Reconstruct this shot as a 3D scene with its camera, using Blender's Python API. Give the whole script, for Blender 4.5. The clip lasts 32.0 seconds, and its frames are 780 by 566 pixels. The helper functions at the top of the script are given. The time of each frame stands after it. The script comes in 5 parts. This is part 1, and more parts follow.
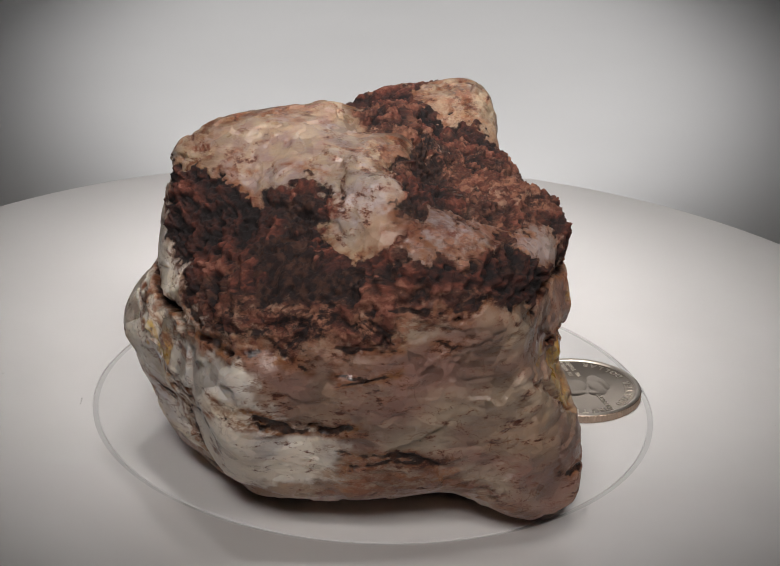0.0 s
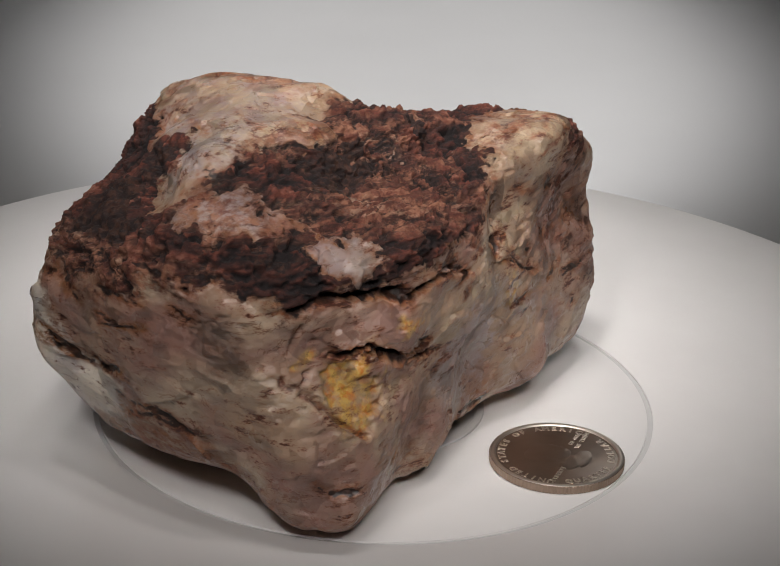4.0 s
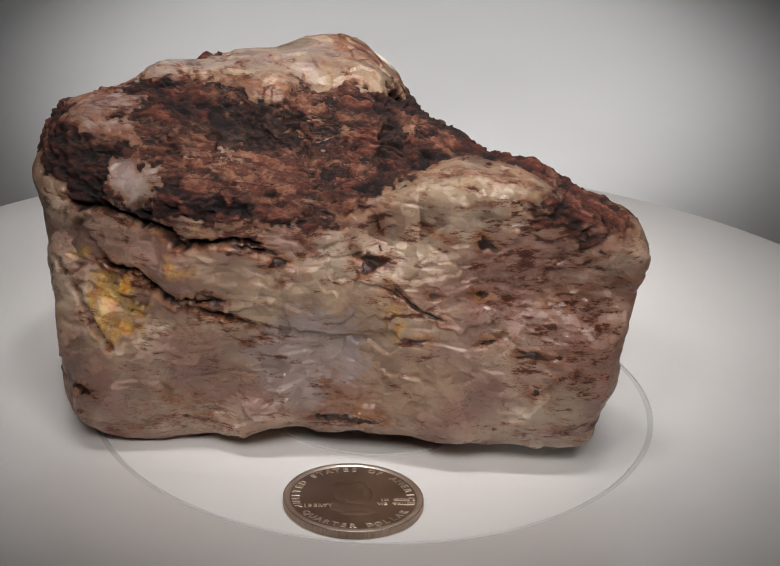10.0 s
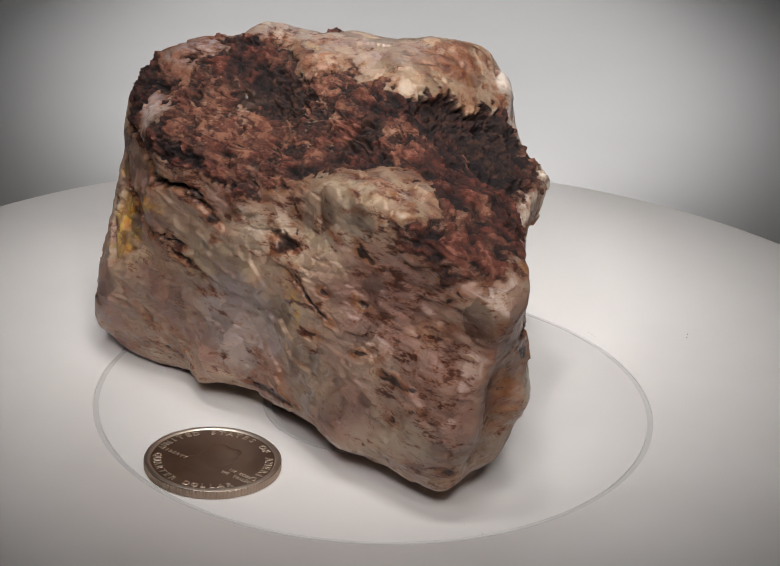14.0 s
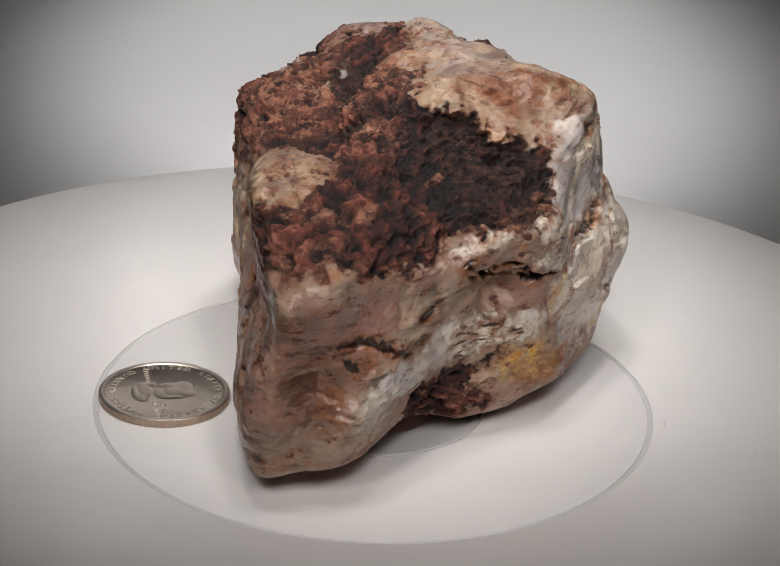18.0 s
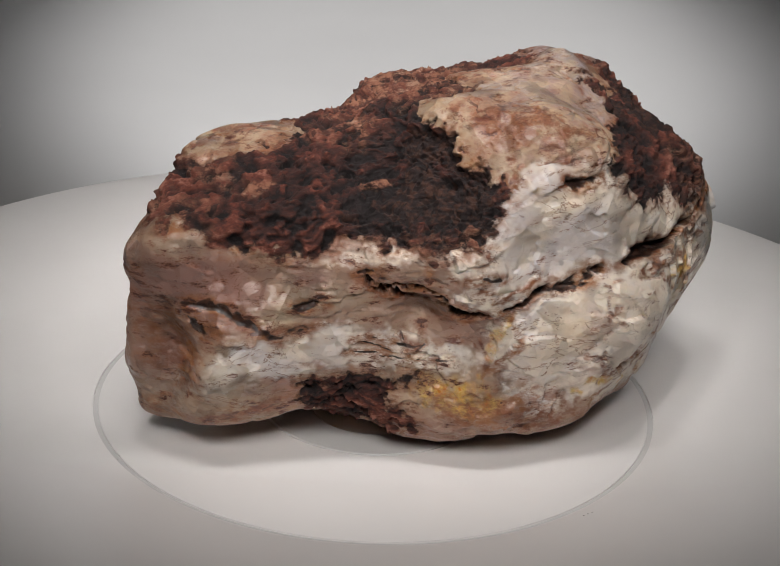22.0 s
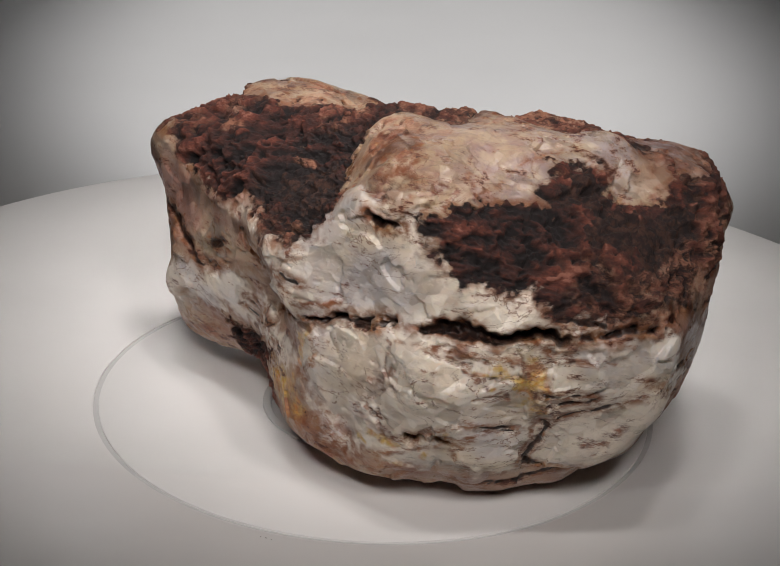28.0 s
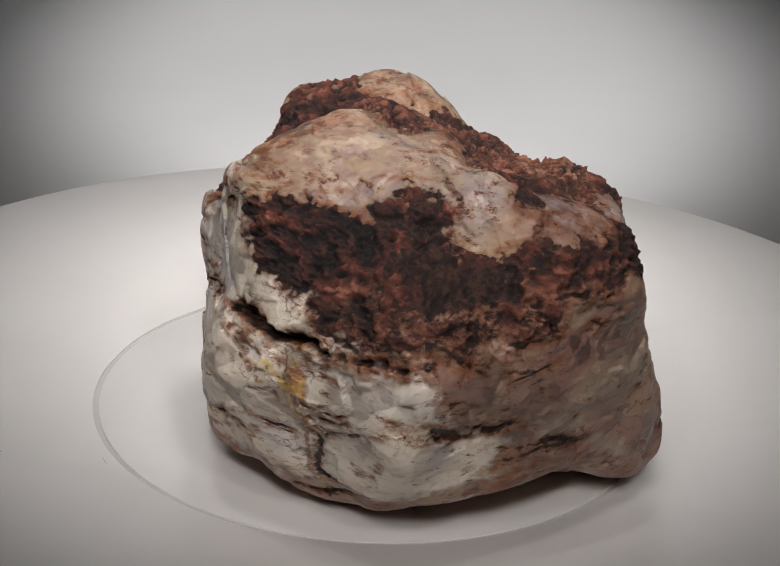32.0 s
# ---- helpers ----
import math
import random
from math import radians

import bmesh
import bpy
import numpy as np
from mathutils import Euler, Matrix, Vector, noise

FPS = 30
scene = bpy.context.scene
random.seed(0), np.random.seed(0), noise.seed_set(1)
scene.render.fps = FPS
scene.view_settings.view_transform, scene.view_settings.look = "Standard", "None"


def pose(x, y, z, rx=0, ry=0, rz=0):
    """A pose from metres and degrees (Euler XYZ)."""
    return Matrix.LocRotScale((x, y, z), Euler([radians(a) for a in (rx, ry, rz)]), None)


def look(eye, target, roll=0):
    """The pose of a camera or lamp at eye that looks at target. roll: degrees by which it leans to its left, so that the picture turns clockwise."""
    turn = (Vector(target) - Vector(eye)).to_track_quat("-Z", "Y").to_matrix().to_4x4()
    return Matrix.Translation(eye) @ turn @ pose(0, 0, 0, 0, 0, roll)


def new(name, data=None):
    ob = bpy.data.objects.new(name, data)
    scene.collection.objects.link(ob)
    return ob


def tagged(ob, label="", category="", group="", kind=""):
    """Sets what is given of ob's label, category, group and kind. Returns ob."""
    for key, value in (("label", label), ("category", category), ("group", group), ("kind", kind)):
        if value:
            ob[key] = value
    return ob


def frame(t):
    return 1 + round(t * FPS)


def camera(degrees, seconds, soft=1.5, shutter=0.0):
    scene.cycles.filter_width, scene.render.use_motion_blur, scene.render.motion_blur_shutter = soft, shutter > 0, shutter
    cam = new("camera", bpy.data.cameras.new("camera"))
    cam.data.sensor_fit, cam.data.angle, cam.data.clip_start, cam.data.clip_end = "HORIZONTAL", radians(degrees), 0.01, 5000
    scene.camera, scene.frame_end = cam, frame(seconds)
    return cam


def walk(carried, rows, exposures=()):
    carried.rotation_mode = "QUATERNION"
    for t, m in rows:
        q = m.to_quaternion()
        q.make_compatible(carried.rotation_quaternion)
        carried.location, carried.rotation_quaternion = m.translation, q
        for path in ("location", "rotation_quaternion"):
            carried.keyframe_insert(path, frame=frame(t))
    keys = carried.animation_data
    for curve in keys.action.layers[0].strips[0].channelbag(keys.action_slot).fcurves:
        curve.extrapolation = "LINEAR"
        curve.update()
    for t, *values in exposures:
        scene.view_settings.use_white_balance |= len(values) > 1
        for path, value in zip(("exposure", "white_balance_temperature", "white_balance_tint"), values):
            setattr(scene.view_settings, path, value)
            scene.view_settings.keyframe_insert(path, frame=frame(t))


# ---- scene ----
cam = camera(17.300, 32.0, soft=0.8)
EYE = Vector((0.0, -0.42575, 0.21863))
walk(cam, [(t, look(EYE, EYE + Vector((0.00454, 0.91001, -0.41456)), 2.414)) for t in (0.0, 32.0)])

# ---- world and lights ----
world = bpy.data.worlds.new("world")
scene.world = world
world.use_nodes = True
world.node_tree.nodes["Background"].inputs[0].default_value = (0.93, 0.96, 1.0, 1)
world.node_tree.nodes["Background"].inputs[1].default_value = 0.03


def spot(name, eye, target, watts, degrees, blend, size, wide, tall, colour=(1, 0.97, 0.93)):
    lamp = bpy.data.lights.new(name, "SPOT")
    lamp.energy, lamp.spot_size, lamp.spot_blend = watts, radians(degrees), blend
    lamp.shadow_soft_size, lamp.color = size, colour
    ob = new(name, lamp)
    ob.matrix_world = look(eye, target) @ Matrix.Diagonal((wide, tall, 1, 1))
    return ob


# an added cluster of small warm lamps above and behind the camera, and one on the paper sweep
# their narrow cones darken the edges of the view like a vignette
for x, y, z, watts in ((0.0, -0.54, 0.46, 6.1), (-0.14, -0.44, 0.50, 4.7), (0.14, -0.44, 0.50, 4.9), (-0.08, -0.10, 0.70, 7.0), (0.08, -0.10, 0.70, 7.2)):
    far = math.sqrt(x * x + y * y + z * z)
    spot("vignette_key_lamp", (x, y, z), (0.001, 0.043, 0.01), watts, 2 * math.degrees(math.atan(0.0905 / far)), 0.62, 0.055, 1.0, 1.13, (1, 0.95, 0.92))
# added as well; its narrow cone darkens the upper corners of the view
spot("vignette_backdrop_lamp", (0.0, -0.20, 0.72), (0.005, 0.32, -0.05), 33.0, 16.5, 0.75, 0.03, 1.0, 1.15, (1.0, 0.985, 0.975))
# added to light the unseen upper sweep, so that the coin mirrors it
spot("coin_reflection_lamp", (0.0, 0.0, 0.95), (0.0, 0.70, 0.279), 98.0, 20.0, 0.45, 0.02, 1.6, 0.5, (1.0, 0.985, 0.975))
scene.view_settings.exposure = 0.0


# ---- materials ----
def material(name, colour=(0.5, 0.5, 0.5), rough=0.5, metal=0.0, spec=0.5):
    m = bpy.data.materials.new(name)
    m.use_nodes = True
    b = m.node_tree.nodes["Principled BSDF"]
    b.inputs["Base Color"].default_value = (*colour, 1)
    b.inputs["Roughness"].default_value = rough
    b.inputs["Metallic"].default_value = metal
    b.inputs["Specular IOR Level"].default_value = spec
    return m, m.node_tree, b


class Nodes:
    """Short hand for a node tree."""

    def __init__(self, tree):
        self.tree = tree
        self.where = self.tree.nodes.new("ShaderNodeTexCoord").outputs["Object"]

    def put(self, socket, value):
        if isinstance(value, bpy.types.NodeSocket):
            self.tree.links.new(value, socket)
        else:
            socket.default_value = value

    def noise(self, scale, detail=4.0, rough=0.55, stretch=None, distort=0.0):
        n = self.tree.nodes.new("ShaderNodeTexNoise")
        where = self.where
        if stretch:
            s = self.tree.nodes.new("ShaderNodeMapping")
            s.inputs["Scale"].default_value = stretch
            self.tree.links.new(where, s.inputs["Vector"])
            where = s.outputs[0]
        self.tree.links.new(where, n.inputs["Vector"])
        n.inputs["Scale"].default_value = scale
        n.inputs["Detail"].default_value = detail
        n.inputs["Roughness"].default_value = rough
        n.inputs["Distortion"].default_value = distort
        return n.outputs[0]

    def planes(self, scale, slope):
        """Height of broken faces: each cell of a warped pattern lies flat at a tilt of its own."""
        warp = self.tree.nodes.new("ShaderNodeTexNoise")
        self.tree.links.new(self.where, warp.inputs["Vector"])
        warp.inputs["Scale"].default_value = scale
        warp.inputs["Detail"].default_value = 3.0
        place = self.vector("ADD", self.where, self.vector("SCALE", self.vector("SUBTRACT", warp.outputs["Color"], (0.5, 0.5, 0.5)), 0.5 / scale))
        cell = self.tree.nodes.new("ShaderNodeTexVoronoi")
        self.tree.links.new(place, cell.inputs["Vector"])
        cell.inputs["Scale"].default_value = scale
        lean = self.vector("SUBTRACT", cell.outputs["Color"], (0.5, 0.5, 0.5))
        tall = self.vector("DOT_PRODUCT", self.vector("SUBTRACT", place, cell.outputs["Position"]), lean)
        return self.math("MULTIPLY", tall, slope)

    def vector(self, op, a, b):
        n = self.tree.nodes.new("ShaderNodeVectorMath")
        n.operation = op
        self.put(n.inputs[0], a)
        self.put(n.inputs[3 if op == "SCALE" else 1], b)
        return n.outputs["Value" if op == "DOT_PRODUCT" else "Vector"]

    def ramp(self, value, low, high, a=0.0, b=1.0):
        n = self.tree.nodes.new("ShaderNodeMapRange")
        n.interpolation_type = "SMOOTHSTEP"
        self.put(n.inputs[0], value)
        for i, x in zip((1, 2, 3, 4), (low, high, a, b)):
            n.inputs[i].default_value = x
        return n.outputs[0]

    def math(self, op, a, b=0.0):
        n = self.tree.nodes.new("ShaderNodeMath")
        n.operation = op
        self.put(n.inputs[0], a)
        self.put(n.inputs[1], b)
        return n.outputs[0]

    def mix(self, f, a, b):
        n = self.tree.nodes.new("ShaderNodeMix")
        n.data_type = "RGBA"
        self.put(n.inputs[0], f)
        for i, c in ((6, a), (7, b)):
            self.put(n.inputs[i], (*c, 1) if isinstance(c, tuple) else c)
        return n.outputs[2]

    def layer(self, name):
        n = self.tree.nodes.new("ShaderNodeAttribute")
        n.attribute_name = name
        return n.outputs["Fac"]

    def bump(self, height, strength, distance):
        n = self.tree.nodes.new("ShaderNodeBump")
        self.put(n.inputs["Height"], height)
        n.inputs["Strength"].default_value = strength
        n.inputs["Distance"].default_value = distance
        return n.outputs[0]


def rock_material():
    m, tree, b = material("banded_opal_rock")
    n = Nodes(tree)
    # quartz: clouds of grey, mauve and honey, with fine pale veins
    body = n.mix(n.ramp(n.noise(48, 3, 0.5, None, 0.6), 0.38, 0.62), (0.36, 0.262, 0.19), (0.275, 0.17, 0.142))
    body = n.mix(n.ramp(n.noise(40, 4, 0.6, (1, 1, 1.6)), 0.48, 0.66), body, (0.40, 0.325, 0.25))
    body = n.mix(n.ramp(n.noise(62, 4, 0.6, (1, 1, 1.4), 0.5), 0.56, 0.72, 0, 0.45), body, (0.31, 0.20, 0.11))
    body = n.mix(n.ramp(n.noise(105, 5, 0.65, (1, 1, 1.5), 0.8), 0.57, 0.74, 0, 0.5), body, (0.19, 0.115, 0.085))
    body = n.mix(n.ramp(n.noise(240, 6, 0.75, (1, 1, 1.3), 1.2), 0.60, 0.70, 0, 0.4), body, (0.48, 0.40, 0.325))
    milk = n.mix(n.ramp(n.noise(60, 4, 0.5, None, 0.5), 0.38, 0.65), (0.74, 0.69, 0.60), (0.57, 0.55, 0.54))
    milk = n.mix(n.ramp(n.noise(55, 3, 0.5, (1, 1, 2)), 0.52, 0.70, 0, 0.6), milk, (0.62, 0.54, 0.40))
    milk = n.mix(n.ramp(n.noise(110, 5, 0.65, (1, 1, 2), 0.7), 0.60, 0.76, 0, 0.5), milk, (0.46, 0.34, 0.25))
    milk = n.mix(n.ramp(n.noise(90, 4, 0.6, None, 0.8), 0.58, 0.72, 0, 0.7), milk, (0.66, 0.645, 0.605))
    edge = n.math("ADD", n.layer("milk"), n.math("MULTIPLY", n.math("SUBTRACT", n.noise(130, 5, 0.65), 0.5), 1.6))
    c = n.mix(n.ramp(edge, 0.2, 0.9), body, milk)
    c = n.mix(n.math("MULTIPLY", n.layer("lilac"), n.ramp(n.noise(90, 4), 0.3, 0.6, 0.55, 0.95)), c, n.mix(n.ramp(n.noise(45, 3), 0.4, 0.6), (0.34, 0.30, 0.315), (0.33, 0.275, 0.245)))
    c = n.mix(n.math("MULTIPLY", n.layer("mauve"), n.ramp(n.noise(80, 4), 0.35, 0.65, 0.2, 0.85)), c, (0.295, 0.175, 0.148))
    c = n.mix(n.math("MULTIPLY", n.layer("cream"), n.ramp(n.noise(260, 5, 0.7), 0.36, 0.62, 0.05, 0.65)), c, (0.46, 0.38, 0.26))
    ochre = n.mix(n.ramp(n.noise(420, 5, 0.7), 0.44, 0.64), (0.60, 0.41, 0.11), (0.55, 0.19, 0.02))
    c = n.mix(n.math("MULTIPLY", n.layer("ochre"), n.ramp(n.noise(300, 5, 0.7), 0.34, 0.60, 0.15, 0.95)), c, ochre)
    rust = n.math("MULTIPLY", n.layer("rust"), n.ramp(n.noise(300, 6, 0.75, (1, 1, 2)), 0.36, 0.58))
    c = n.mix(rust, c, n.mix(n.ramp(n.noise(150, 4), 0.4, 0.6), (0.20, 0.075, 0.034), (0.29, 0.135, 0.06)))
    # brown specks in clusters along the bedding
    streak = n.math("ADD", n.noise(340, 7, 0.78, (0.8, 0.5, 1.6)), n.math("MULTIPLY", n.layer("specks"), 0.065))
    streak = n.math("ADD", streak, n.math("MULTIPLY", n.noise(70, 3), 0.22))
    c = n.mix(n.ramp(streak, 0.685, 0.76, 0, 0.75), c, (0.22, 0.092, 0.05))
    c = n.mix(n.ramp(streak, 0.745, 0.785, 0, 0.95), c, (0.075, 0.024, 0.016))
    seam = n.math("ABSOLUTE", n.math("SUBTRACT", n.noise(95, 6, 0.62, (0.7, 0.7, 1.5), 0.9), 0.5))
    seam = n.math("MULTIPLY", n.ramp(seam, 0.002, 0.009, 1, 0), n.ramp(n.noise(45, 3), 0.48, 0.58, 0, 0.75))
    c = n.mix(seam, c, (0.17, 0.075, 0.04))
    # crust: purple-brown middle, pinkish tan worn ridges; hollows painted black-brown where shade falls
    strand = n.math("SINE", n.math("MULTIPLY", n.noise(42, 5, 0.5, (0.8, 0.5, 1.6), 0.7), 85.0))
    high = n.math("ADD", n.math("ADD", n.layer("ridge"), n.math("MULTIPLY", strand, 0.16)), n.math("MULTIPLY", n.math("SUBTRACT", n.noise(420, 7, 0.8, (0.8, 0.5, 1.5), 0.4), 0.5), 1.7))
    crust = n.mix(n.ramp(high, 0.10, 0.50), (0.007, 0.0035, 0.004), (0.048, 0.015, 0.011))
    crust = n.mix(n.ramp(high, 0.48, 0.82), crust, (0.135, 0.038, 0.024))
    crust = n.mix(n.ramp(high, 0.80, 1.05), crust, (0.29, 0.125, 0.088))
    crust = n.mix(n.ramp(n.noise(75, 4), 0.54, 0.70, 0, 0.6), crust, (0.022, 0.013, 0.014))
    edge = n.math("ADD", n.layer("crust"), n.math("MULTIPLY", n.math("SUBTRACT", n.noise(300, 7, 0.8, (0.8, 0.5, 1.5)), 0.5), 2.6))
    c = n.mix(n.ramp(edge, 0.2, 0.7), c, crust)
    tan = n.mix(n.ramp(n.noise(300, 5, 0.7), 0.4, 0.6), (0.30, 0.145, 0.09), (0.13, 0.042, 0.027))
    tan = n.mix(n.ramp(n.noise(210, 5, 0.7, (0.8, 0.5, 1.8)), 0.54, 0.64, 0, 0.8), tan, (0.41, 0.27, 0.19))
    worn = n.math("ADD", n.noise(300, 7, 0.8, (0.8, 0.5, 1.6)), n.math("MULTIPLY", n.layer("ridge"), 0.12))
    tan = n.mix(n.ramp(n.math("ADD", strand, n.math("MULTIPLY", n.noise(500, 5, 0.7), 1.6)), -0.25, 0.25, 0.85, 0.0), tan, (0.07, 0.024, 0.016))
    c = n.mix(n.math("MULTIPLY", n.layer("tan"), n.ramp(worn, 0.48, 0.60, 0.05, 0.95)), c, tan)
    # near-black of stained cracks and specks, plus shade painted into gaps and holes
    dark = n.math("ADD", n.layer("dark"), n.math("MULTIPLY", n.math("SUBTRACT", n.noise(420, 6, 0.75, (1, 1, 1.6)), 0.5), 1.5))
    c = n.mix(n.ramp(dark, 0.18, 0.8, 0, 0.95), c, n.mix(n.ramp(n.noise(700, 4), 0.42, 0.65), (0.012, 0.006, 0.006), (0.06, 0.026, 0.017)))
    warm = tree.nodes.new("ShaderNodeMix")
    warm.data_type, warm.blend_type = "RGBA", "MULTIPLY"
    warm.inputs[0].default_value = 1.0
    n.put(warm.inputs[6], c)
    warm.inputs[7].default_value = (1.055, 0.99, 0.955, 1)
    tree.links.new(warm.outputs[2], b.inputs["Base Color"])
    shine = n.math("MULTIPLY", n.math("SUBTRACT", 1.0, n.ramp(edge, 0.2, 0.7)), n.ramp(n.noise(150, 4), 0.35, 0.7, 0.5, 1.0))
    tree.links.new(n.ramp(shine, 0.0, 1.0, 0.80, 0.27), b.inputs["Roughness"])
    coarse = n.math("MULTIPLY", n.math("ADD", n.noise(330, 7, 0.8, (0.8, 0.5, 1.5)), n.math("MULTIPLY", strand, 0.10)), n.ramp(edge, 0.2, 0.8, 0.22, 3.4))
    fine = n.math("MULTIPLY", n.noise(700, 5, 0.7, (1, 1, 2)), 0.15)
    faces = n.math("ADD", n.planes(150, 2000.0), n.planes(380, 1400.0))
    fine = n.math("ADD", fine, n.math("MULTIPLY", faces, n.ramp(edge, 0.1, 0.6, 1.0, 0.0)))
    tree.links.new(n.bump(n.math("ADD", coarse, fine), 0.6, 0.0006), b.inputs["Normal"])
    tree.links.new(n.ramp(edge, 0.1, 0.6, 0.5, 0.0), b.inputs["Subsurface Weight"])
    tree.links.new(n.ramp(edge, 0.1, 0.6, 0.12, 0.0), b.inputs["Coat Weight"])
    b.inputs["Coat Roughness"].default_value = 0.10
    b.inputs["Subsurface Radius"].default_value = (1.0, 0.8, 0.6)
    b.inputs["Subsurface Scale"].default_value = 0.0045
    return m


def platter_material():
    m, tree, b = material("white_plastic", (0.74, 0.72, 0.70), 0.42)
    n = Nodes(tree)
    c = n.mix(n.ramp(n.noise(18, 4), 0.4, 0.7), (0.83, 0.815, 0.805), (0.79, 0.775, 0.765))
    c = n.mix(n.ramp(n.noise(900, 3, 0.6), 0.72, 0.8, 0, 0.35), c, (0.55, 0.53, 0.5))
    tree.links.new(c, b.inputs["Base Color"])
    tree.links.new(n.ramp(n.noise(60, 4), 0.3, 0.7, 0.36, 0.5), b.inputs["Roughness"])
    tree.links.new(n.bump(n.noise(1500, 3), 0.06, 0.0002), b.inputs["Normal"])
    return m


def paper_material():
    m, tree, b = material("grey_paper", (0.6, 0.61, 0.62), 0.9, spec=0.2)
    n = Nodes(tree)
    c = n.mix(n.ramp(n.noise(6, 4), 0.35, 0.7), (0.63, 0.625, 0.625), (0.585, 0.58, 0.58))
    tree.links.new(c, b.inputs["Base Color"])
    tree.links.new(n.bump(n.noise(700, 4), 0.1, 0.0003), b.inputs["Normal"])
    return m


def coin_material(name, low, high, rough):
    m, tree, b = material(name, low, rough, 1.0)
    n = Nodes(tree)
    c = n.mix(n.ramp(n.noise(120, 3, 0.5), 0.3, 0.75), low, high)
    c = n.mix(n.ramp(n.noise(1100, 4, 0.7), 0.62, 0.8, 0, 0.12), c, (0.2, 0.16, 0.13))
    tree.links.new(c, b.inputs["Base Color"])
    tree.links.new(n.ramp(n.noise(150, 3), 0.3, 0.7, rough - 0.02, rough + 0.04), b.inputs["Roughness"])
    tree.links.new(n.bump(n.noise(2600, 2), 0.1, 0.00003), b.inputs["Normal"])
    return m


ROCK, PLASTIC, PAPER = rock_material(), platter_material(), paper_material()
NICKEL = coin_material("worn_nickel", (0.40, 0.335, 0.275), (0.47, 0.40, 0.335), 0.30)
# paler nickel for letters and rim: the light they catch, put into colour
SHINY = coin_material("gleam_nickel", (0.72, 0.65, 0.57), (0.80, 0.73, 0.65), 0.42)
COPPER = coin_material("nickel_edge", (0.36, 0.27, 0.21), (0.44, 0.34, 0.27), 0.34)
MIRROR = material("bright_steel", (0.95, 0.95, 0.95), 0.28, 1.0)[0]
GROOVE = material("grey_plastic", (0.6, 0.595, 0.59), 0.5)[0]
RINGED = material("clear_ring_plastic", (0.62, 0.62, 0.61), 0.3)[0]
DUST = material("dark_dust", (0.3, 0.28, 0.26), 0.9)[0]


# ---- building helpers ----
def part(name, bm, mat, parent=None, label="", smooth=True):
    me = bpy.data.meshes.new(name)
    bm.to_mesh(me)
    bm.free()
    me.materials.append(mat)
    me.shade_smooth() if smooth else me.shade_flat()
    ob = new(name, me)
    ob.parent = parent
    if label:
        tagged(ob, label)
    return ob


def lathe(profile, steps=256):
    """A closed or open profile of (radius, height) in mm turned about z."""
    bm = bmesh.new()
    rings = []
    for r, h in profile:
        if r <= 0:
            rings.append([bm.verts.new((0, 0, h / 1000))])
        else:
            rings.append([bm.verts.new((r / 1000 * math.cos(2 * math.pi * k / steps), r / 1000 * math.sin(2 * math.pi * k / steps), h / 1000)) for k in range(steps)])
    for a, b in zip(rings, rings[1:]):
        for k in range(steps):
            j = (k + 1) % steps
            if len(a) == 1 and len(b) == 1:
                continue
            if len(a) == 1:
                bm.faces.new((a[0], b[k], b[j]))
            elif len(b) == 1:
                bm.faces.new((a[k], b[0], a[j]))
            else:
                bm.faces.new((a[k], b[k], b[j], a[j]))
    bmesh.ops.recalc_face_normals(bm, faces=bm.faces[:])
    return bm


def sharp(ob, degrees=35):
    ob.data.set_sharp_from_angle(angle=radians(degrees))
    return ob


# ---- setting ----
def backdrop():
    """A paper sweep: the table top that rises behind into a wall, with side walls and a roof of a light tent."""
    bm = bmesh.new()
    line = [(-0.9, -0.05), (0.45, -0.05)]
    line += [(0.45 + 0.25 * math.sin(a), 0.20 - 0.25 * math.cos(a)) for a in [math.pi / 2 * k / 12 for k in range(1, 13)]]
    line += [(0.70, 1.1)]
    under = [(y + 0.003 * (h > 0.19), h - 0.003 * (h <= 0.19)) for y, h in line]
    loops = [[bm.verts.new((x, y, h)) for y, h in line + under[::-1]] for x in (-0.8, 0.8)]
    count = len(loops[0])
    for k in range(count):
        bm.faces.new((loops[0][k], loops[1][k], loops[1][(k + 1) % count], loops[0][(k + 1) % count]))
    for k in range(len(line) - 1):
        for loop in loops:
            bm.faces.new((loop[k], loop[k + 1], loop[count - 2 - k], loop[count - 1 - k]))
    bmesh.ops.recalc_face_normals(bm, faces=bm.faces[:])
    ob = sharp(part("backdrop", bm, PAPER), 40)
    return tagged(ob, "light grey seamless paper sweep under the turntable", "backdrop", kind="structure")


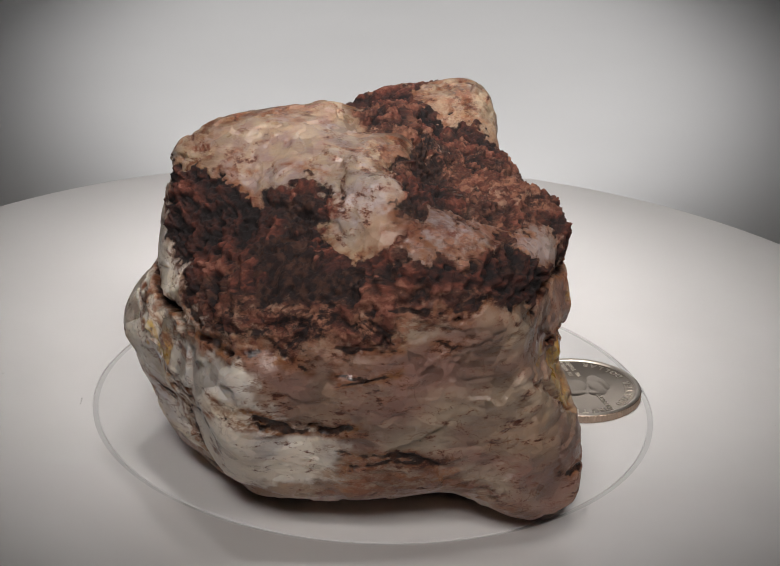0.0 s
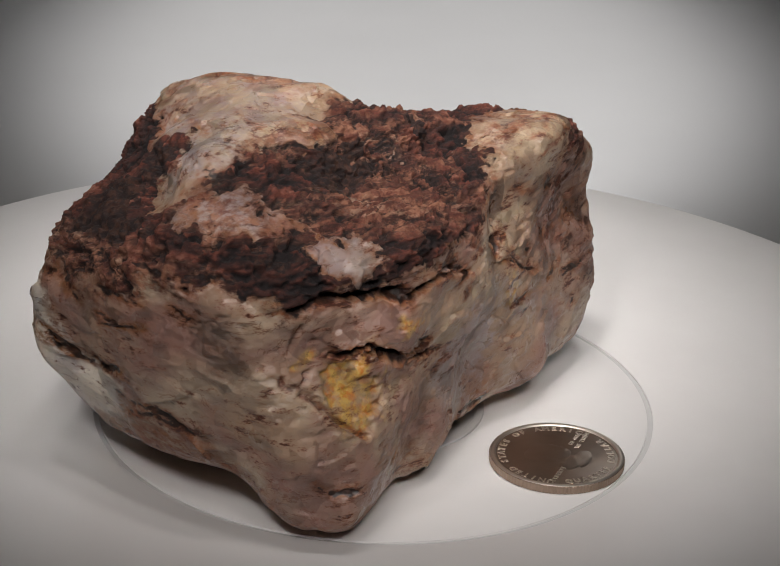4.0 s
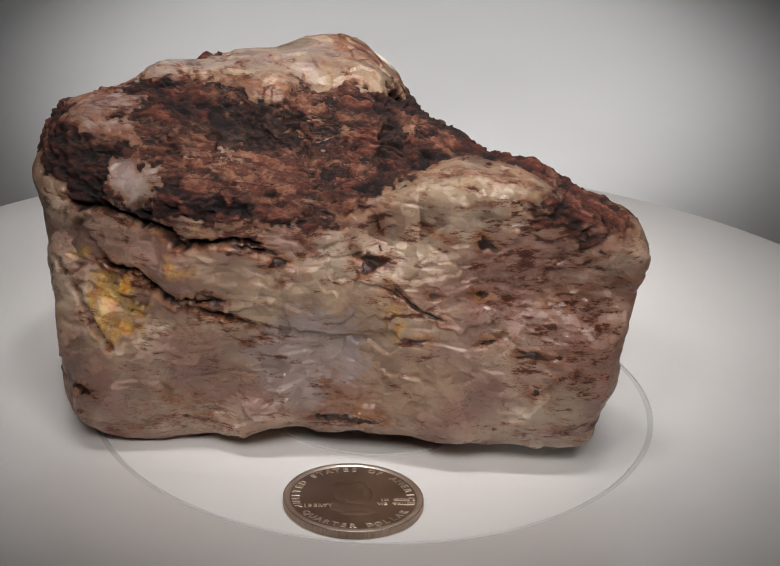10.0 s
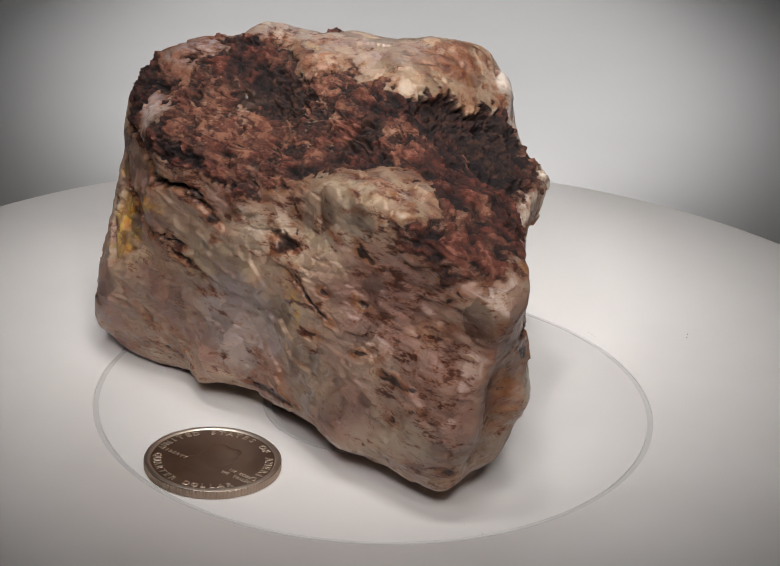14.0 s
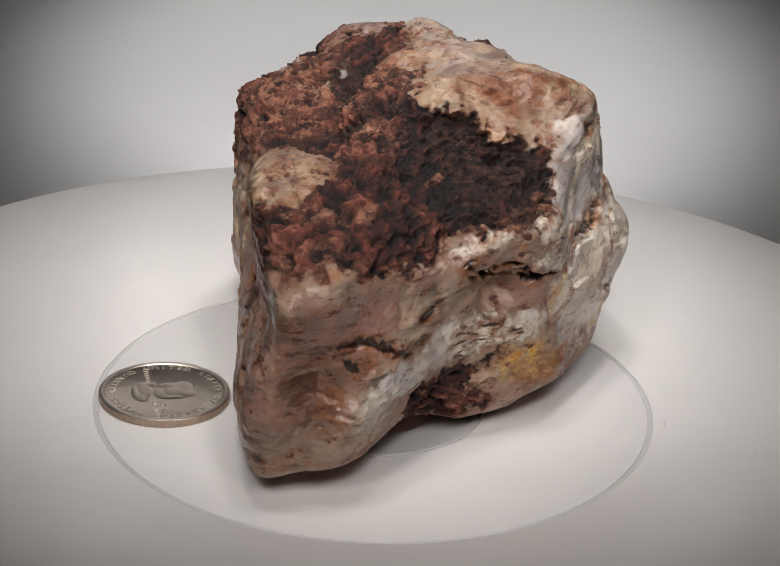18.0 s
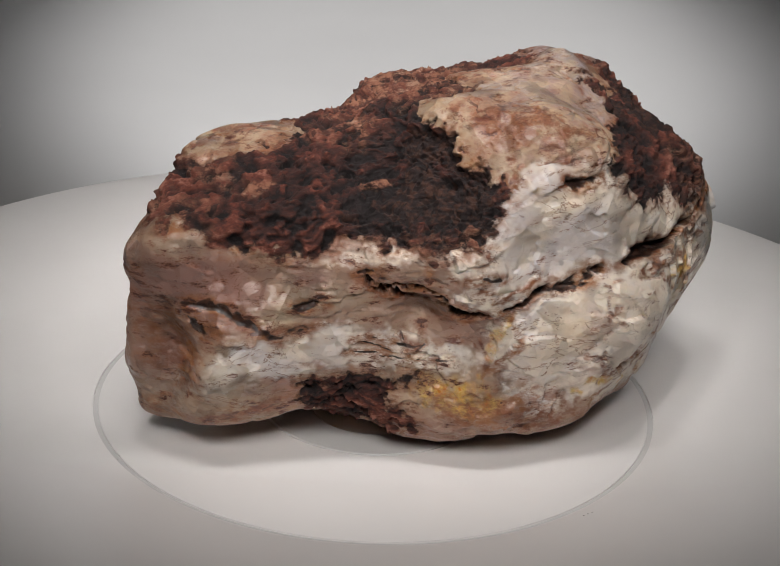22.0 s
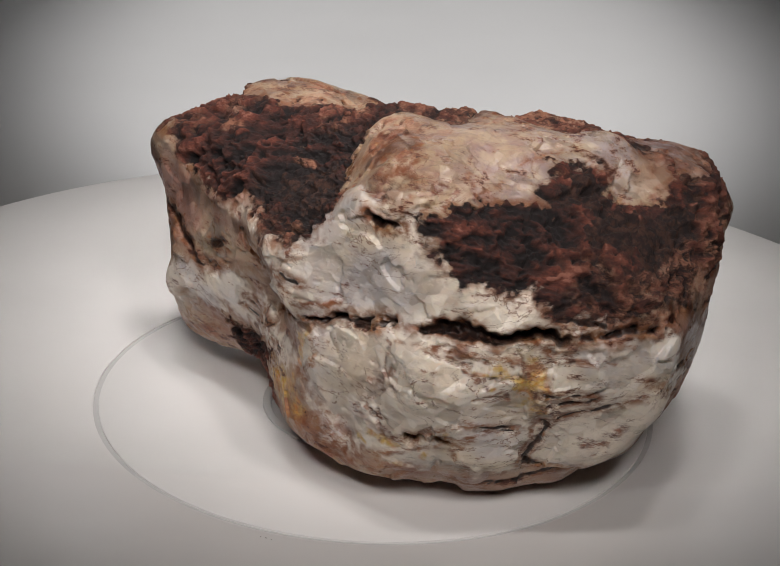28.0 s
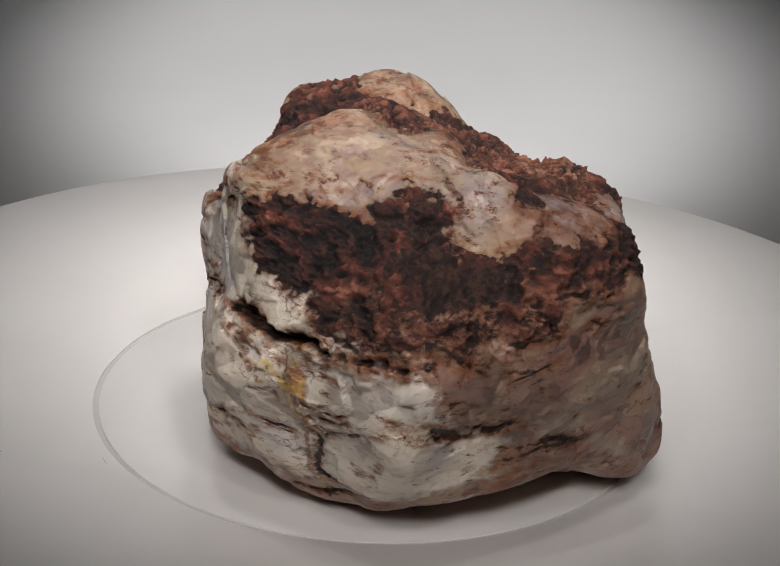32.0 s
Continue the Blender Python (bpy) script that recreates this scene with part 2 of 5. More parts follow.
def tent():
    def panel(name, x0, x1, y0, y1, z0, z1, label):
        bm = bmesh.new()
        bmesh.ops.create_cube(bm, size=1)
        for v in bm.verts:
            v.co = Vector(((x0 + x1) / 2 + v.co.x * (x1 - x0), (y0 + y1) / 2 + v.co.y * (y1 - y0), (z0 + z1) / 2 + v.co.z * (z1 - z0)))
        tagged(part(name, bm, FABRIC, smooth=False), label, "wall", kind="structure")

    panel("wall_west", -0.82, -0.802, -0.92, 0.72, -0.06, 1.1, "grey cloth side of the photo tent")
    panel("wall_east", 0.802, 0.82, -0.92, 0.72, -0.06, 1.1, "grey cloth side of the photo tent")
    panel("wall_south", -0.82, 0.82, -0.94, -0.922, -0.06, 1.1, "grey cloth front of the photo tent")
    panel("ceiling", -0.82, 0.82, -0.94, 0.72, 1.102, 1.12, "grey cloth roof of the photo tent")


FABRIC = material("tent_cloth", (0.14, 0.14, 0.145), 0.95, spec=0.1)[0]
backdrop()
tent()


# ---- turntable ----
def turntable():
    root = tagged(new("turntable"), "round white plastic motorised display turntable with ring grooves", "turntable")
    top = [(20.7, 0), (50.85, 0), (50.95, -0.05), (51.0, -0.4), (52.0, -0.4), (52.05, -0.05), (52.15, 0), (119.0, 0), (120.0, -0.4), (120.4, -1.5), (120.4, -14), (119.4, -15), (0, -15)]
    sharp(part("platter", lathe(top, 360), PLASTIC, root))
    sharp(part("groove_floor", lathe([(51.02, -0.36), (51.98, -0.36)], 360), GROOVE, root, "thin grey groove round the platter"))
    hub = [(0, -0.6), (18.9, -0.6), (19.1, 0.1), (19.3, 0.25), (20.4, 0.25), (20.6, 0.1), (20.65, -3)]
    sharp(part("hub_ring", lathe(hub, 192), RINGED, root, "raised clear plastic ring at the hub"))
    sharp(part("hub_disc", lathe([(0, 0.9), (8.6, 0.9), (9.1, 0.7), (11.1, -0.45), (11.5, -0.62)], 128), MIRROR, root, "bright steel hub disc with a chamfered edge"))
    sharp(part("base", lathe([(0, -16), (105, -16), (112, -18), (114, -48), (112, -49.5), (0, -49.5)], 192), PLASTIC, root, "white plastic base drum"))
    return root


TABLE = turntable()


# ---- coin ----
def lettering(name, letters, parent):
    """Raised letters in mm, joined to one mesh."""
    bm = bmesh.new()
    for letter, size, m in letters:
        if letter == " ":
            continue
        curve = bpy.data.curves.new("letter", "FONT")
        curve.body, curve.size, curve.extrude, curve.align_x, curve.resolution_u, curve.offset = letter, size, 0.07, "CENTER", 2, 0.01
        curve.bevel_depth, curve.bevel_resolution = 0.06, 1
        ob = new("letter", curve)
        me = bpy.data.meshes.new_from_object(ob.evaluated_get(bpy.context.evaluated_depsgraph_get()))
        me.transform(Matrix.Diagonal((0.001, 0.001, 0.001, 1)) @ m)
        bm.from_mesh(me)
        bpy.data.objects.remove(ob)
        bpy.data.meshes.remove(me)
        bpy.data.curves.remove(curve)
    return part(name, bm, SHINY, parent, "raised worn lettering", smooth=False)


def coin():
    root = tagged(new("coin"), "worn silver-grey quarter coin lying flat beside the rock", "coin")
    root.rotation_mode = "QUATERNION"
    face = [(0, 1.45), (10.75, 1.45), (10.95, 1.5)]
    sharp(part("face", lathe(face, 160), NICKEL, root), 50)
    sharp(part("rim", lathe([(10.95, 1.5), (11.15, 1.7), (11.4, 1.76), (11.75, 1.74), (12.0, 1.62)], 160), SHINY, root, "raised rim in pale nickel, coloured as if catching light"), 50)
    sharp(part("underside", lathe([(12.0, 0.12), (11.75, 0), (0, 0)], 96), NICKEL, root), 50)
    bm = bmesh.new()
    steps = 238
    rings = []
    for h, grow in ((0.12, -0.1), (0.24, 0), (1.5, 0), (1.62, -0.1)):
        rings.append([])
        for k in range(steps):
            a = 2 * math.pi * k / steps
            r = (12.10 + grow + (0.06 if k % 2 else -0.06) * (grow == 0)) / 1000
            rings[-1].append(bm.verts.new((r * math.cos(a), r * math.sin(a), h / 1000)))
    for a, b in zip(rings, rings[1:]):
        for k in range(steps):
            bm.faces.new((a[k], a[(k + 1) % steps], b[(k + 1) % steps], b[k]))
    part("reeded_edge", bm, COPPER, root, "reeded coin edge with a coppery tint", smooth=False)
    for name, words, radius, spread, inward in (("upper_legend", "UNITED STATES OF AMERICA", 9.35, 206, False), ("lower_legend", "QUARTER DOLLAR", 10.35, 116, True)):
        meshes = []
        for i, letter in enumerate(words):
            f = i / (len(words) - 1) - 0.5
            a = radians(90 - f * spread) if not inward else radians(-90 + f * spread)
            turn = math.degrees(a) - 90 if not inward else math.degrees(a) + 90
            meshes.append((letter, 1.8, pose(radius * math.cos(a), radius * math.sin(a), 1.43, 0, 0, turn)))
        lettering(name, meshes, root)
    lettering("left_motto", [(c, 1.1, pose(-9.3 + 0.86 * i, -3.0, 1.43)) for i, c in enumerate("LIBERTY")], root)
    lettering("right_motto", [(c, 1.0, pose(4.9 + 0.8 * i, -1.2, 1.43)) for i, c in enumerate("IN GOD")] + [(c, 1.0, pose(4.6 + 0.8 * i, -2.6, 1.43)) for i, c in enumerate("WE TRUST")], root)
    bm = bmesh.new()
    bumps = ((-1.6, 3.6, 2.2, 2.0), (-0.2, 2.0, 2.6, 3.4), (1.2, 4.0, 1.6, 1.8), (-2.2, 1.2, 1.2, 2.2), (0.8, -0.6, 2.4, 1.6), (-1.0, -3.6, 3.4, 1.5), (2.0, -4.4, 2.0, 1.4), (-3.0, -2.2, 1.2, 1.0), (2.6, 1.4, 0.9, 2.4), (0.2, -5.4, 2.8, 0.8))
    dots = {}
    for i in range(57):
        for j in range(57):
            x, y = (i - 28) / 4, (j - 28) / 4
            high = max(0.16 * math.sqrt(max(0.0, 1 - ((x - a) / w) ** 2 - ((y - b) / t) ** 2)) * (0.7 + 0.3 * math.sin(3.1 * k)) for k, (a, b, w, t) in enumerate(bumps))
            dots[i, j] = bm.verts.new((x / 1000, y / 1000, (1.425 + high) / 1000))
    for i in range(56):
        for j in range(56):
            bm.faces.new((dots[i, j], dots[i + 1, j], dots[i + 1, j + 1], dots[i, j + 1]))
    part("raised_relief", bm, NICKEL, root, "plain rounded raised relief in the middle")
    return root


COIN = coin()

# ---- rock ----
HEART = np.array((-2.0, -10.0, 30.0))
BLUR = {"milk": 3.0, "lilac": 1.2, "mauve": 4.0, "cream": 2.2, "tan": 2.4, "crust": 1.6, "ochre": 1.2, "specks": 3.5, "rust": 3.0}
FACETS, PUSHES, STROKES, AREAS = [], [], [], []


def facet(az, el, mm):
    """A broken face: its outward direction and its distance from the heart of the stone."""
    FACETS.append((az, el, mm))


def push(az, el, width, percent):
    """Swell or dent the stone softly around a direction."""
    PUSHES.append((az, el, width, percent))


def stroke(layer, mm, depth, *way):
    """A band along a way of (azimuth, elevation) over the stone, cut to a depth in mm (negative: raised)."""
    STROKES.append((layer, mm, depth, way))


def area(layer, depth, *way):
    """A patch with a ragged border given by (azimuth, elevation), sunk or raised in mm."""
    AREAS.append((layer, depth, way))


def heading(az, el):
    a, e = np.radians(az), np.radians(el)
    return np.stack([np.cos(a) * np.cos(e), np.sin(a) * np.cos(e), np.sin(e)], -1)


def reach(u):
    """The distance in mm from the heart to the plain surface along u."""
    total = np.zeros(len(u))
    for az, el, mm in FACETS:
        c = u @ heading(az, el)
        total += np.where(c > 0.05, (np.maximum(c, 0.05) / mm * 30) ** 24, 1e-30)
    r = np.log(30.0) - np.log(total) / 24
    for az, el, width, percent in PUSHES:
        r += percent / 100 * np.exp((u @ heading(az, el) - 1) / np.radians(width) ** 2)
    return np.exp(r)


SHUFFLE = np.random.RandomState(7).permutation(4096)
LEVELS = np.random.RandomState(8).rand(4096) * 2 - 1


def grain(p, size, octaves=1, fade=0.5, seed=0):
    """Smooth noise from -1 to 1 in cells of that many mm."""
    out, amp = np.zeros(len(p)), 1.0
    for o in range(octaves):
        q = p / size * 2 ** o + 17.3 * (seed + o)
        i = np.floor(q).astype(np.int64)
        f = q - i
        f = f * f * f * (f * (f * 6 - 15) + 10)
        v = 0
        for dx in (0, 1):
            for dy in (0, 1):
                for dz in (0, 1):
                    h = SHUFFLE[(i[:, 0] + dx) & 4095]
                    h = SHUFFLE[(h + i[:, 1] + dy) & 4095]
                    h = SHUFFLE[(h + i[:, 2] + dz) & 4095]
                    w = (f[:, 0] if dx else 1 - f[:, 0]) * (f[:, 1] if dy else 1 - f[:, 1]) * (f[:, 2] if dz else 1 - f[:, 2])
                    v = v + LEVELS[h] * w
        out += amp * v
        amp *= fade
    return out


def soft(x, low, high):
    k = np.clip((x - low) / (high - low), 0, 1)
    return k * k * (3 - 2 * k)


facet(7.4, 4, 31.3); facet(149.7, -6.5, 32.9); facet(16.2, 80.4, 30.6); facet(-95.8, -27.3, 47.9)
facet(23.5, -82.6, 31.5); facet(-151.9, 30.9, 41.8); facet(126, 56.2, 33.6); facet(-148.3, -28.4, 43.1)
facet(-3.8, 70.3, 30.3); facet(19.8, -0.2, 34.1); facet(-72.8, -6.2, 50.0); facet(142, -13.3, 33.5)
facet(-128.9, 59.8, 38.5); facet(143.1, 34.7, 33.9); facet(12.2, -6.9, 31.6); facet(-114, -85.7, 31.3)
facet(136.2, -57.3, 35.5); facet(8.6, 60.4, 31.2); facet(172.7, 13.7, 36.6); facet(101.2, 77.2, 31.0)
facet(137.3, -2.4, 34.6); facet(15.1, 10.7, 31.7); facet(-17.3, 12.4, 40.1); facet(138.4, 49.3, 33.5)
facet(-86.3, -56.7, 41.1); facet(14, -37.9, 36.9); facet(113.6, 64.5, 33.1); facet(-104.1, 46, 46.0)
facet(128.5, -73.4, 33.4); facet(-168.4, -31.3, 41.5)

push(72.3, 31.5, 11, 8.1); push(73.2, -3.3, 11, -6.5); push(-169.5, 45, 11, 5.2); push(117.9, 45.6, 11, -8.3)
push(-38, -26, 11, 3.4); push(17.9, -50.6, 11, -3.3); push(91.7, 19.7, 11, 1.2); push(113, -32.7, 11, -7.6)
push(-22.1, 27.9, 11, 7.5); push(38.3, 66.8, 18, 1); push(70, -29, 11, 2.7); push(-161.6, -55.9, 11, -11.9)
push(-86.4, 39.8, 11, 4); push(122.8, -1, 11, -7.6); push(90.5, -51.4, 11, -2.5); push(-107, -17, 11, 0.8)
push(-83.1, -67.1, 18, -5.7); push(-135.1, 1.1, 11, -6.2); push(-40.8, 56.4, 11, -18.1); push(148.1, 70.1, 11, 6.7)
push(138.3, -54.1, 11, 3); push(177.8, 13.1, 11, -10.6); push(30.8, 10.1, 11, -2.4); push(-47.2, -1.2, 11, -1.1)
push(119.6, -26.4, 11, -5.4); push(145.6, 43.8, 11, -9.5); push(139.5, 17.9, 11, 4.5); push(52.3, 31.9, 11, 4.1)
push(83.6, 40, 11, -2); push(-150.7, -24.7, 11, 2.9); push(16.3, -21.8, 11, -7.1); push(-97.9, 2.8, 11, -4)
push(-116.6, 24.5, 11, 3); push(39.4, 53.9, 11, -10.4); push(54.1, 36.6, 11, 2.4); push(44.2, 56.5, 11, -3)
push(114.7, 16.7, 11, -5.7); push(-77.2, 12.9, 11, 3); push(57.2, -11.8, 11, 4.7); push(75.4, -16.2, 11, 2.3)
push(21.1, -20.2, 11, -6.8); push(-124.8, -30.5, 11, -2); push(-93.4, -23.2, 11, 3.2); push(-12.5, -13.8, 11, -6.6)
push(46.6, -8.4, 11, -3); push(138.1, -2.9, 11, -12.8); push(63.3, 10.3, 11, -6.4); push(-145.9, 56.9, 11, -1.5)
push(176.3, 38.9, 11, 1.6); push(65.7, -53.2, 11, -8.6); push(121.5, 58.4, 11, -7.6); push(7.8, 13, 11, 2)
push(104, -61.9, 11, 0.6); push(87.1, -26.7, 5, 5.4); push(95.9, -35.2, 5, -3.8); push(80.1, -14.7, 5, -7)
push(-53.9, 40.1, 5, 4.2); push(71.4, -7.3, 5, 5.3); push(-55.1, -28.3, 5, 6.7); push(-69.3, -33.6, 7, -6.8)
push(73.9, 7, 5, -5.6); push(85.1, 14, 5, 8.1); push(-37.3, -15, 5, 4.7); push(-53.9, 40.1, 7, 0.9)
push(95.7, 10.6, 5, -5.1); push(-51.5, -19.7, 5, -1.7); push(81.7, -40.9, 7, -2.3); push(83.1, -17.2, 5, -4.1)
push(52.8, -31.4, 5, 5.7); push(-66.7, 67.4, 7, 8.9); push(-117.4, 83.8, 5, -7.3); push(-5.4, 52.6, 11, -7.8)
push(-153.1, 34.3, 7, 2.8); push(-111, -8, 5, 5.9); push(135.2, -0.5, 5, -11.1); push(134.5, -10.8, 5, 5.5)
push(60.5, -32.5, 5, -0.8); push(-24.8, 78.4, 7, 3); push(-61.1, 21.7, 5, -3.3); push(-65.2, 31.5, 5, 4.5)
push(-52.8, 32.2, 5, -3.8); push(-112.5, 15.1, 5, 2.5); push(153.2, -33.5, 7, 3.7); push(-26.4, 8.7, 5, 3.6)
push(169.6, -44, 5, -2); push(165.6, -32.8, 5, 3.9); push(-11, -39.8, 5, 4.2); push(-6.9, -52.4, 5, -1.9)
push(-159.9, -0, 5, 3.8); push(-174.8, -15, 7, -2.8); push(166.7, -40.7, 5, -2); push(-6.9, -52.4, 7, -4.8)
push(-94, 41, 5, 1); push(-78.7, 38.6, 5, -4); push(94.4, -10.1, 5, 5.8); push(101.3, -21.7, 5, -0.5)
push(-154.5, 11.8, 5, -4.4); push(-22.7, -28.1, 7, -7.2); push(-18.5, 37.2, 5, 4.3); push(-90, 30.2, 5, -3.5)
push(-117, 44.8, 5, 3.1); push(-35.2, 16.2, 5, -1.1); push(41, 24, 7, -8.4); push(-152.9, -11.3, 5, -1.9)
push(-132.6, 15.5, 7, 2.6); push(95.3, 28.3, 5, 7.6); push(91.3, 38.8, 5, -0.9); push(101.9, 34.6, 5, -0.7)
push(-125.4, 32.8, 11, -2.2); push(-38.7, -38.1, 5, 3.6); push(-1.4, 39.9, 7, -3.5); push(-34.8, -0.6, 5, -3.2)
push(-113.7, 21.8, 5, 0.9); push(108, 72.3, 5, -1.5); push(-46.2, 38.9, 5, 2.4); push(-61.6, 41.3, 5, 0.5)
push(75.9, 41.2, 5, -4); push(-48.1, 34, 5, -0.9); push(-35.2, 16.2, 5, -1.1); push(-99.9, 47.8, 5, -1.7)
push(-64.8, 13.5, 5, 1.2); push(-68.8, 22.7, 5, -3); push(153, 12, 7, 3); push(46.4, 37.8, 5, 3.7)
push(57.7, 47.2, 7, -7.2); push(98.9, 37.6, 5, -1.5); push(63.1, 69.9, 5, 3); push(-51.2, 7.6, 7, -2.5)
push(57.7, 47.2, 7, -7.2); push(102.4, -28.8, 5, -0.5); push(55.3, -15.9, 5, -2.8); push(90.7, -18.2, 5, 4.1)
push(-58.6, 38.1, 5, -1.1); push(110.9, 65.6, 5, -3.1); push(-35.2, 16.2, 5, -1.1); push(78.9, 38.1, 5, -1.6)
push(-71.3, 7.9, 5, -1); push(90.3, -1.3, 5, 4.7); push(83.8, -6.7, 5, -4.9); push(176.9, 53.8, 5, 1.3)
push(-169.6, -31.5, 5, 2.3); push(-75.3, 16.9, 5, 2); push(94.2, 35.7, 3.2, -1.2); push(-58.6, 38.1, 3.2, -0.7)
push(-77.2, 12.9, 5, -1.1); push(78.3, -18.8, 3.2, -5.5); push(74.7, -27.3, 3.2, 1.6); push(80.8, -4.3, 3.2, -3.3)
push(72.5, -13.7, 3.2, 3.8); push(65.2, -30.7, 3.2, -2.6); push(176.3, 38.9, 3.2, 4.5); push(101.9, 34.6, 5, -0.7)
push(87, 18.1, 3.2, 4.1); push(83.3, 10, 3.2, 0.8); push(-71.3, 7.9, 5, -1); push(-40.9, -23.3, 3.2, 2.6)
push(-48.6, -22.3, 3.2, -3.2); push(79.3, 19.1, 3.2, 2.6); push(69.4, 34.3, 3.2, -5.1); push(144.2, 19.5, 3.2, 2.7)
push(-58.6, 38.1, 3.2, -0.7); push(-62.1, -16.2, 5, -2.5); push(78.9, 38.1, 7, -0.4); push(-19.2, 25.2, 3.2, -1.9)
push(-28.3, 4.8, 3.2, 2.5); push(-84.6, 45.1, 3.2, 5.5); push(-112.4, -29.9, 3.2, -2.8); push(-116.4, -20.2, 5, 3.4)
push(-75.1, 49.5, 7, -1.4); push(-115.3, -27.1, 3.2, -0.9); push(-114.2, -34.5, 3.2, 1.6); push(-116.2, 7.1, 3.2, -1.4)
push(-68.4, 5.5, 5, 0.6); push(-37.2, 75.8, 5, 2.6); push(-146.1, 21.6, 5, 1.9); push(-163.7, 38.5, 3.2, 1.3)
push(-164.8, 47.1, 3.2, -1.4); push(-58.6, 38.1, 3.2, -0.7); push(-77.2, 12.9, 5, -1.1); push(-79.4, 26.4, 3.2, 3.1)
push(33.3, 25.1, 7, -7.3); push(-32.5, 84.7, 7, -2.2); push(-114.8, 28.9, 5, -0.6); push(-105.8, -23.8, 3.2, 1.9)
push(-71.3, 7.9, 5, -1); push(-74.7, 28.1, 3.2, -1.6); push(-105.3, 32.3, 3.2, -1.2); push(98.9, 37.6, 5, -1.5)
push(-84.7, -31.4, 3.2, 0.4); push(178.6, -20.7, 5, -1.9); push(-122.9, 52.1, 3.2, 1); push(73.2, -3.3, 3.2, 3.5)
push(79, -8.2, 3.2, -2.1); push(-77.2, 12.9, 5, -1.1); push(-114.8, 28.9, 5, -0.6); push(105.4, -31.6, 5, -1.1)
push(-67.7, 16, 3.2, 2.6); push(-61.7, -34.7, 3.2, -3.9); push(159.7, -27.2, 5, 1.9); push(-15.7, -41.7, 3.2, 2.7)
push(-26.3, -37.4, 5, -2.8); push(-88.3, -41.1, 7, -1.7); push(98.9, 37.6, 5, -1.5); push(-17.1, 74.5, 5, -0.8)
push(-1.5, -36, 5, 1.8); push(-9.8, -48.6, 5, -2.3); push(-144.8, -30.1, 3.2, 2.4); push(-134, -5.2, 3.2, 2.5)
push(-97.6, 31.3, 5, -5.3); push(92.5, -14.1, 3.2, 3); push(-61.6, 41.3, 5, 0.5); push(-114.8, 28.9, 5, -0.6)
push(-79.9, -29.6, 3.2, -0.8); push(-88.9, 23.1, 5, 2.1); push(-49.2, 42, 3.2, 3.8); push(-141.2, -21.4, 3.2, 1.9)
push(-146.6, 41.2, 3.2, 0.9); push(94.2, 35.7, 3.2, -1.2); push(-91.2, -38, 5, -1.5); push(-106.7, 10.2, 3.2, -2.4)
push(-17.1, 74.5, 5, -0.8); push(91.2, -37, 5, -2.2); push(94.8, -27.7, 3.2, 2.9); push(-82.7, 50.9, 3.2, -2.4)
push(131, 64.7, 3.2, -3.6); push(-124.3, 25.5, 5, -2.2); push(90, -70, 10, -28)

area("crust", 0, (-159.8, 32.7), (-148.4, 37.5), (-139.9, 42.4), (-129.2, 38.9), (-120.8, 36.4), (-113.4, 35.6), (-118.1, 40.6), (-114.4, 46), (-96.6, 44.4), (-95.1, 40.9), (-96.2, 33.4), (-94.3, 29.1), (-84.7, 28.5), (-81.2, 26.9), (-74.3, 27.5), (-63.2, 24.7), (-48.7, 24.4), (-41.7, 21.8), (-52.7, 19.6), (-65.8, 20.8), (-71.2, 19), (-79.1, 19.5), (-85.9, 17.9), (-84.9, 13.6), (-90.8, 11.7), (-96.9, 13), (-104.8, 12), (-111.9, 12.6), (-115.4, 14.2), (-126.8, 14.5), (-130.1, 19.8), (-139.8, 22.6), (-151.7, 27.3))
area("crust", 0, (-138.2, 17.8), (-145.6, 26.2), (-147.6, 33.7), (-139.3, 41.7), (-118.5, 38.5), (-98.5, 34.2), (-107.9, 44.8), (-98.6, 45.1), (-96.6, 34.5), (-96.8, 29.6), (-84.4, 29.1), (-82.9, 32.7), (-77.2, 37.7), (-84.3, 38.5), (-78.8, 45.1), (-83.6, 54.5), (-54.4, 67), (-37.7, 77.4), (117.5, 80.5), (56, 77.9), (86.1, 35.1), (74.1, 33.1), (54, 40.3), (46.5, 44.4), (32.9, 36), (13.1, 29.5), (-15.2, 23.1), (-30.2, 19.8), (-39.2, 18.8), (-49.6, 18.9), (-56.9, 19.3), (-68.3, 19.9), (-73.5, 18.5), (-83.3, 19.3), (-89.6, 17), (-96.7, 18.6), (-108.4, 15.9), (-112, 17.5))
area("crust", 0, (-72.6, 22.5), (-78.4, 27.7), (-78.2, 39.2), (-84.9, 51), (-71.1, 60.1), (-58.9, 62.8), (-31.6, 73.2), (-131.4, 79.5), (145.6, 81.7), (112.1, 76.1), (125.4, 67), (152.6, 45.1), (106.2, 35.6), (92.4, 30.5), (85.7, 23.7), (85.2, 20), (82.2, 15.1), (76.3, 15.3), (69.2, 18.3), (68.1, 24.5), (76.5, 27.7), (57.7, 36.9), (45.4, 40.8), (30.3, 39.1), (15.2, 36.6), (0.3, 35), (-11, 36.8), (-19.4, 34.3), (-30.3, 24.7), (-35.3, 24), (-48.6, 29.7), (-53.7, 25.5), (-51.3, 21.6), (-45.6, 19.2), (-54.8, 15.2), (-63.9, 20))
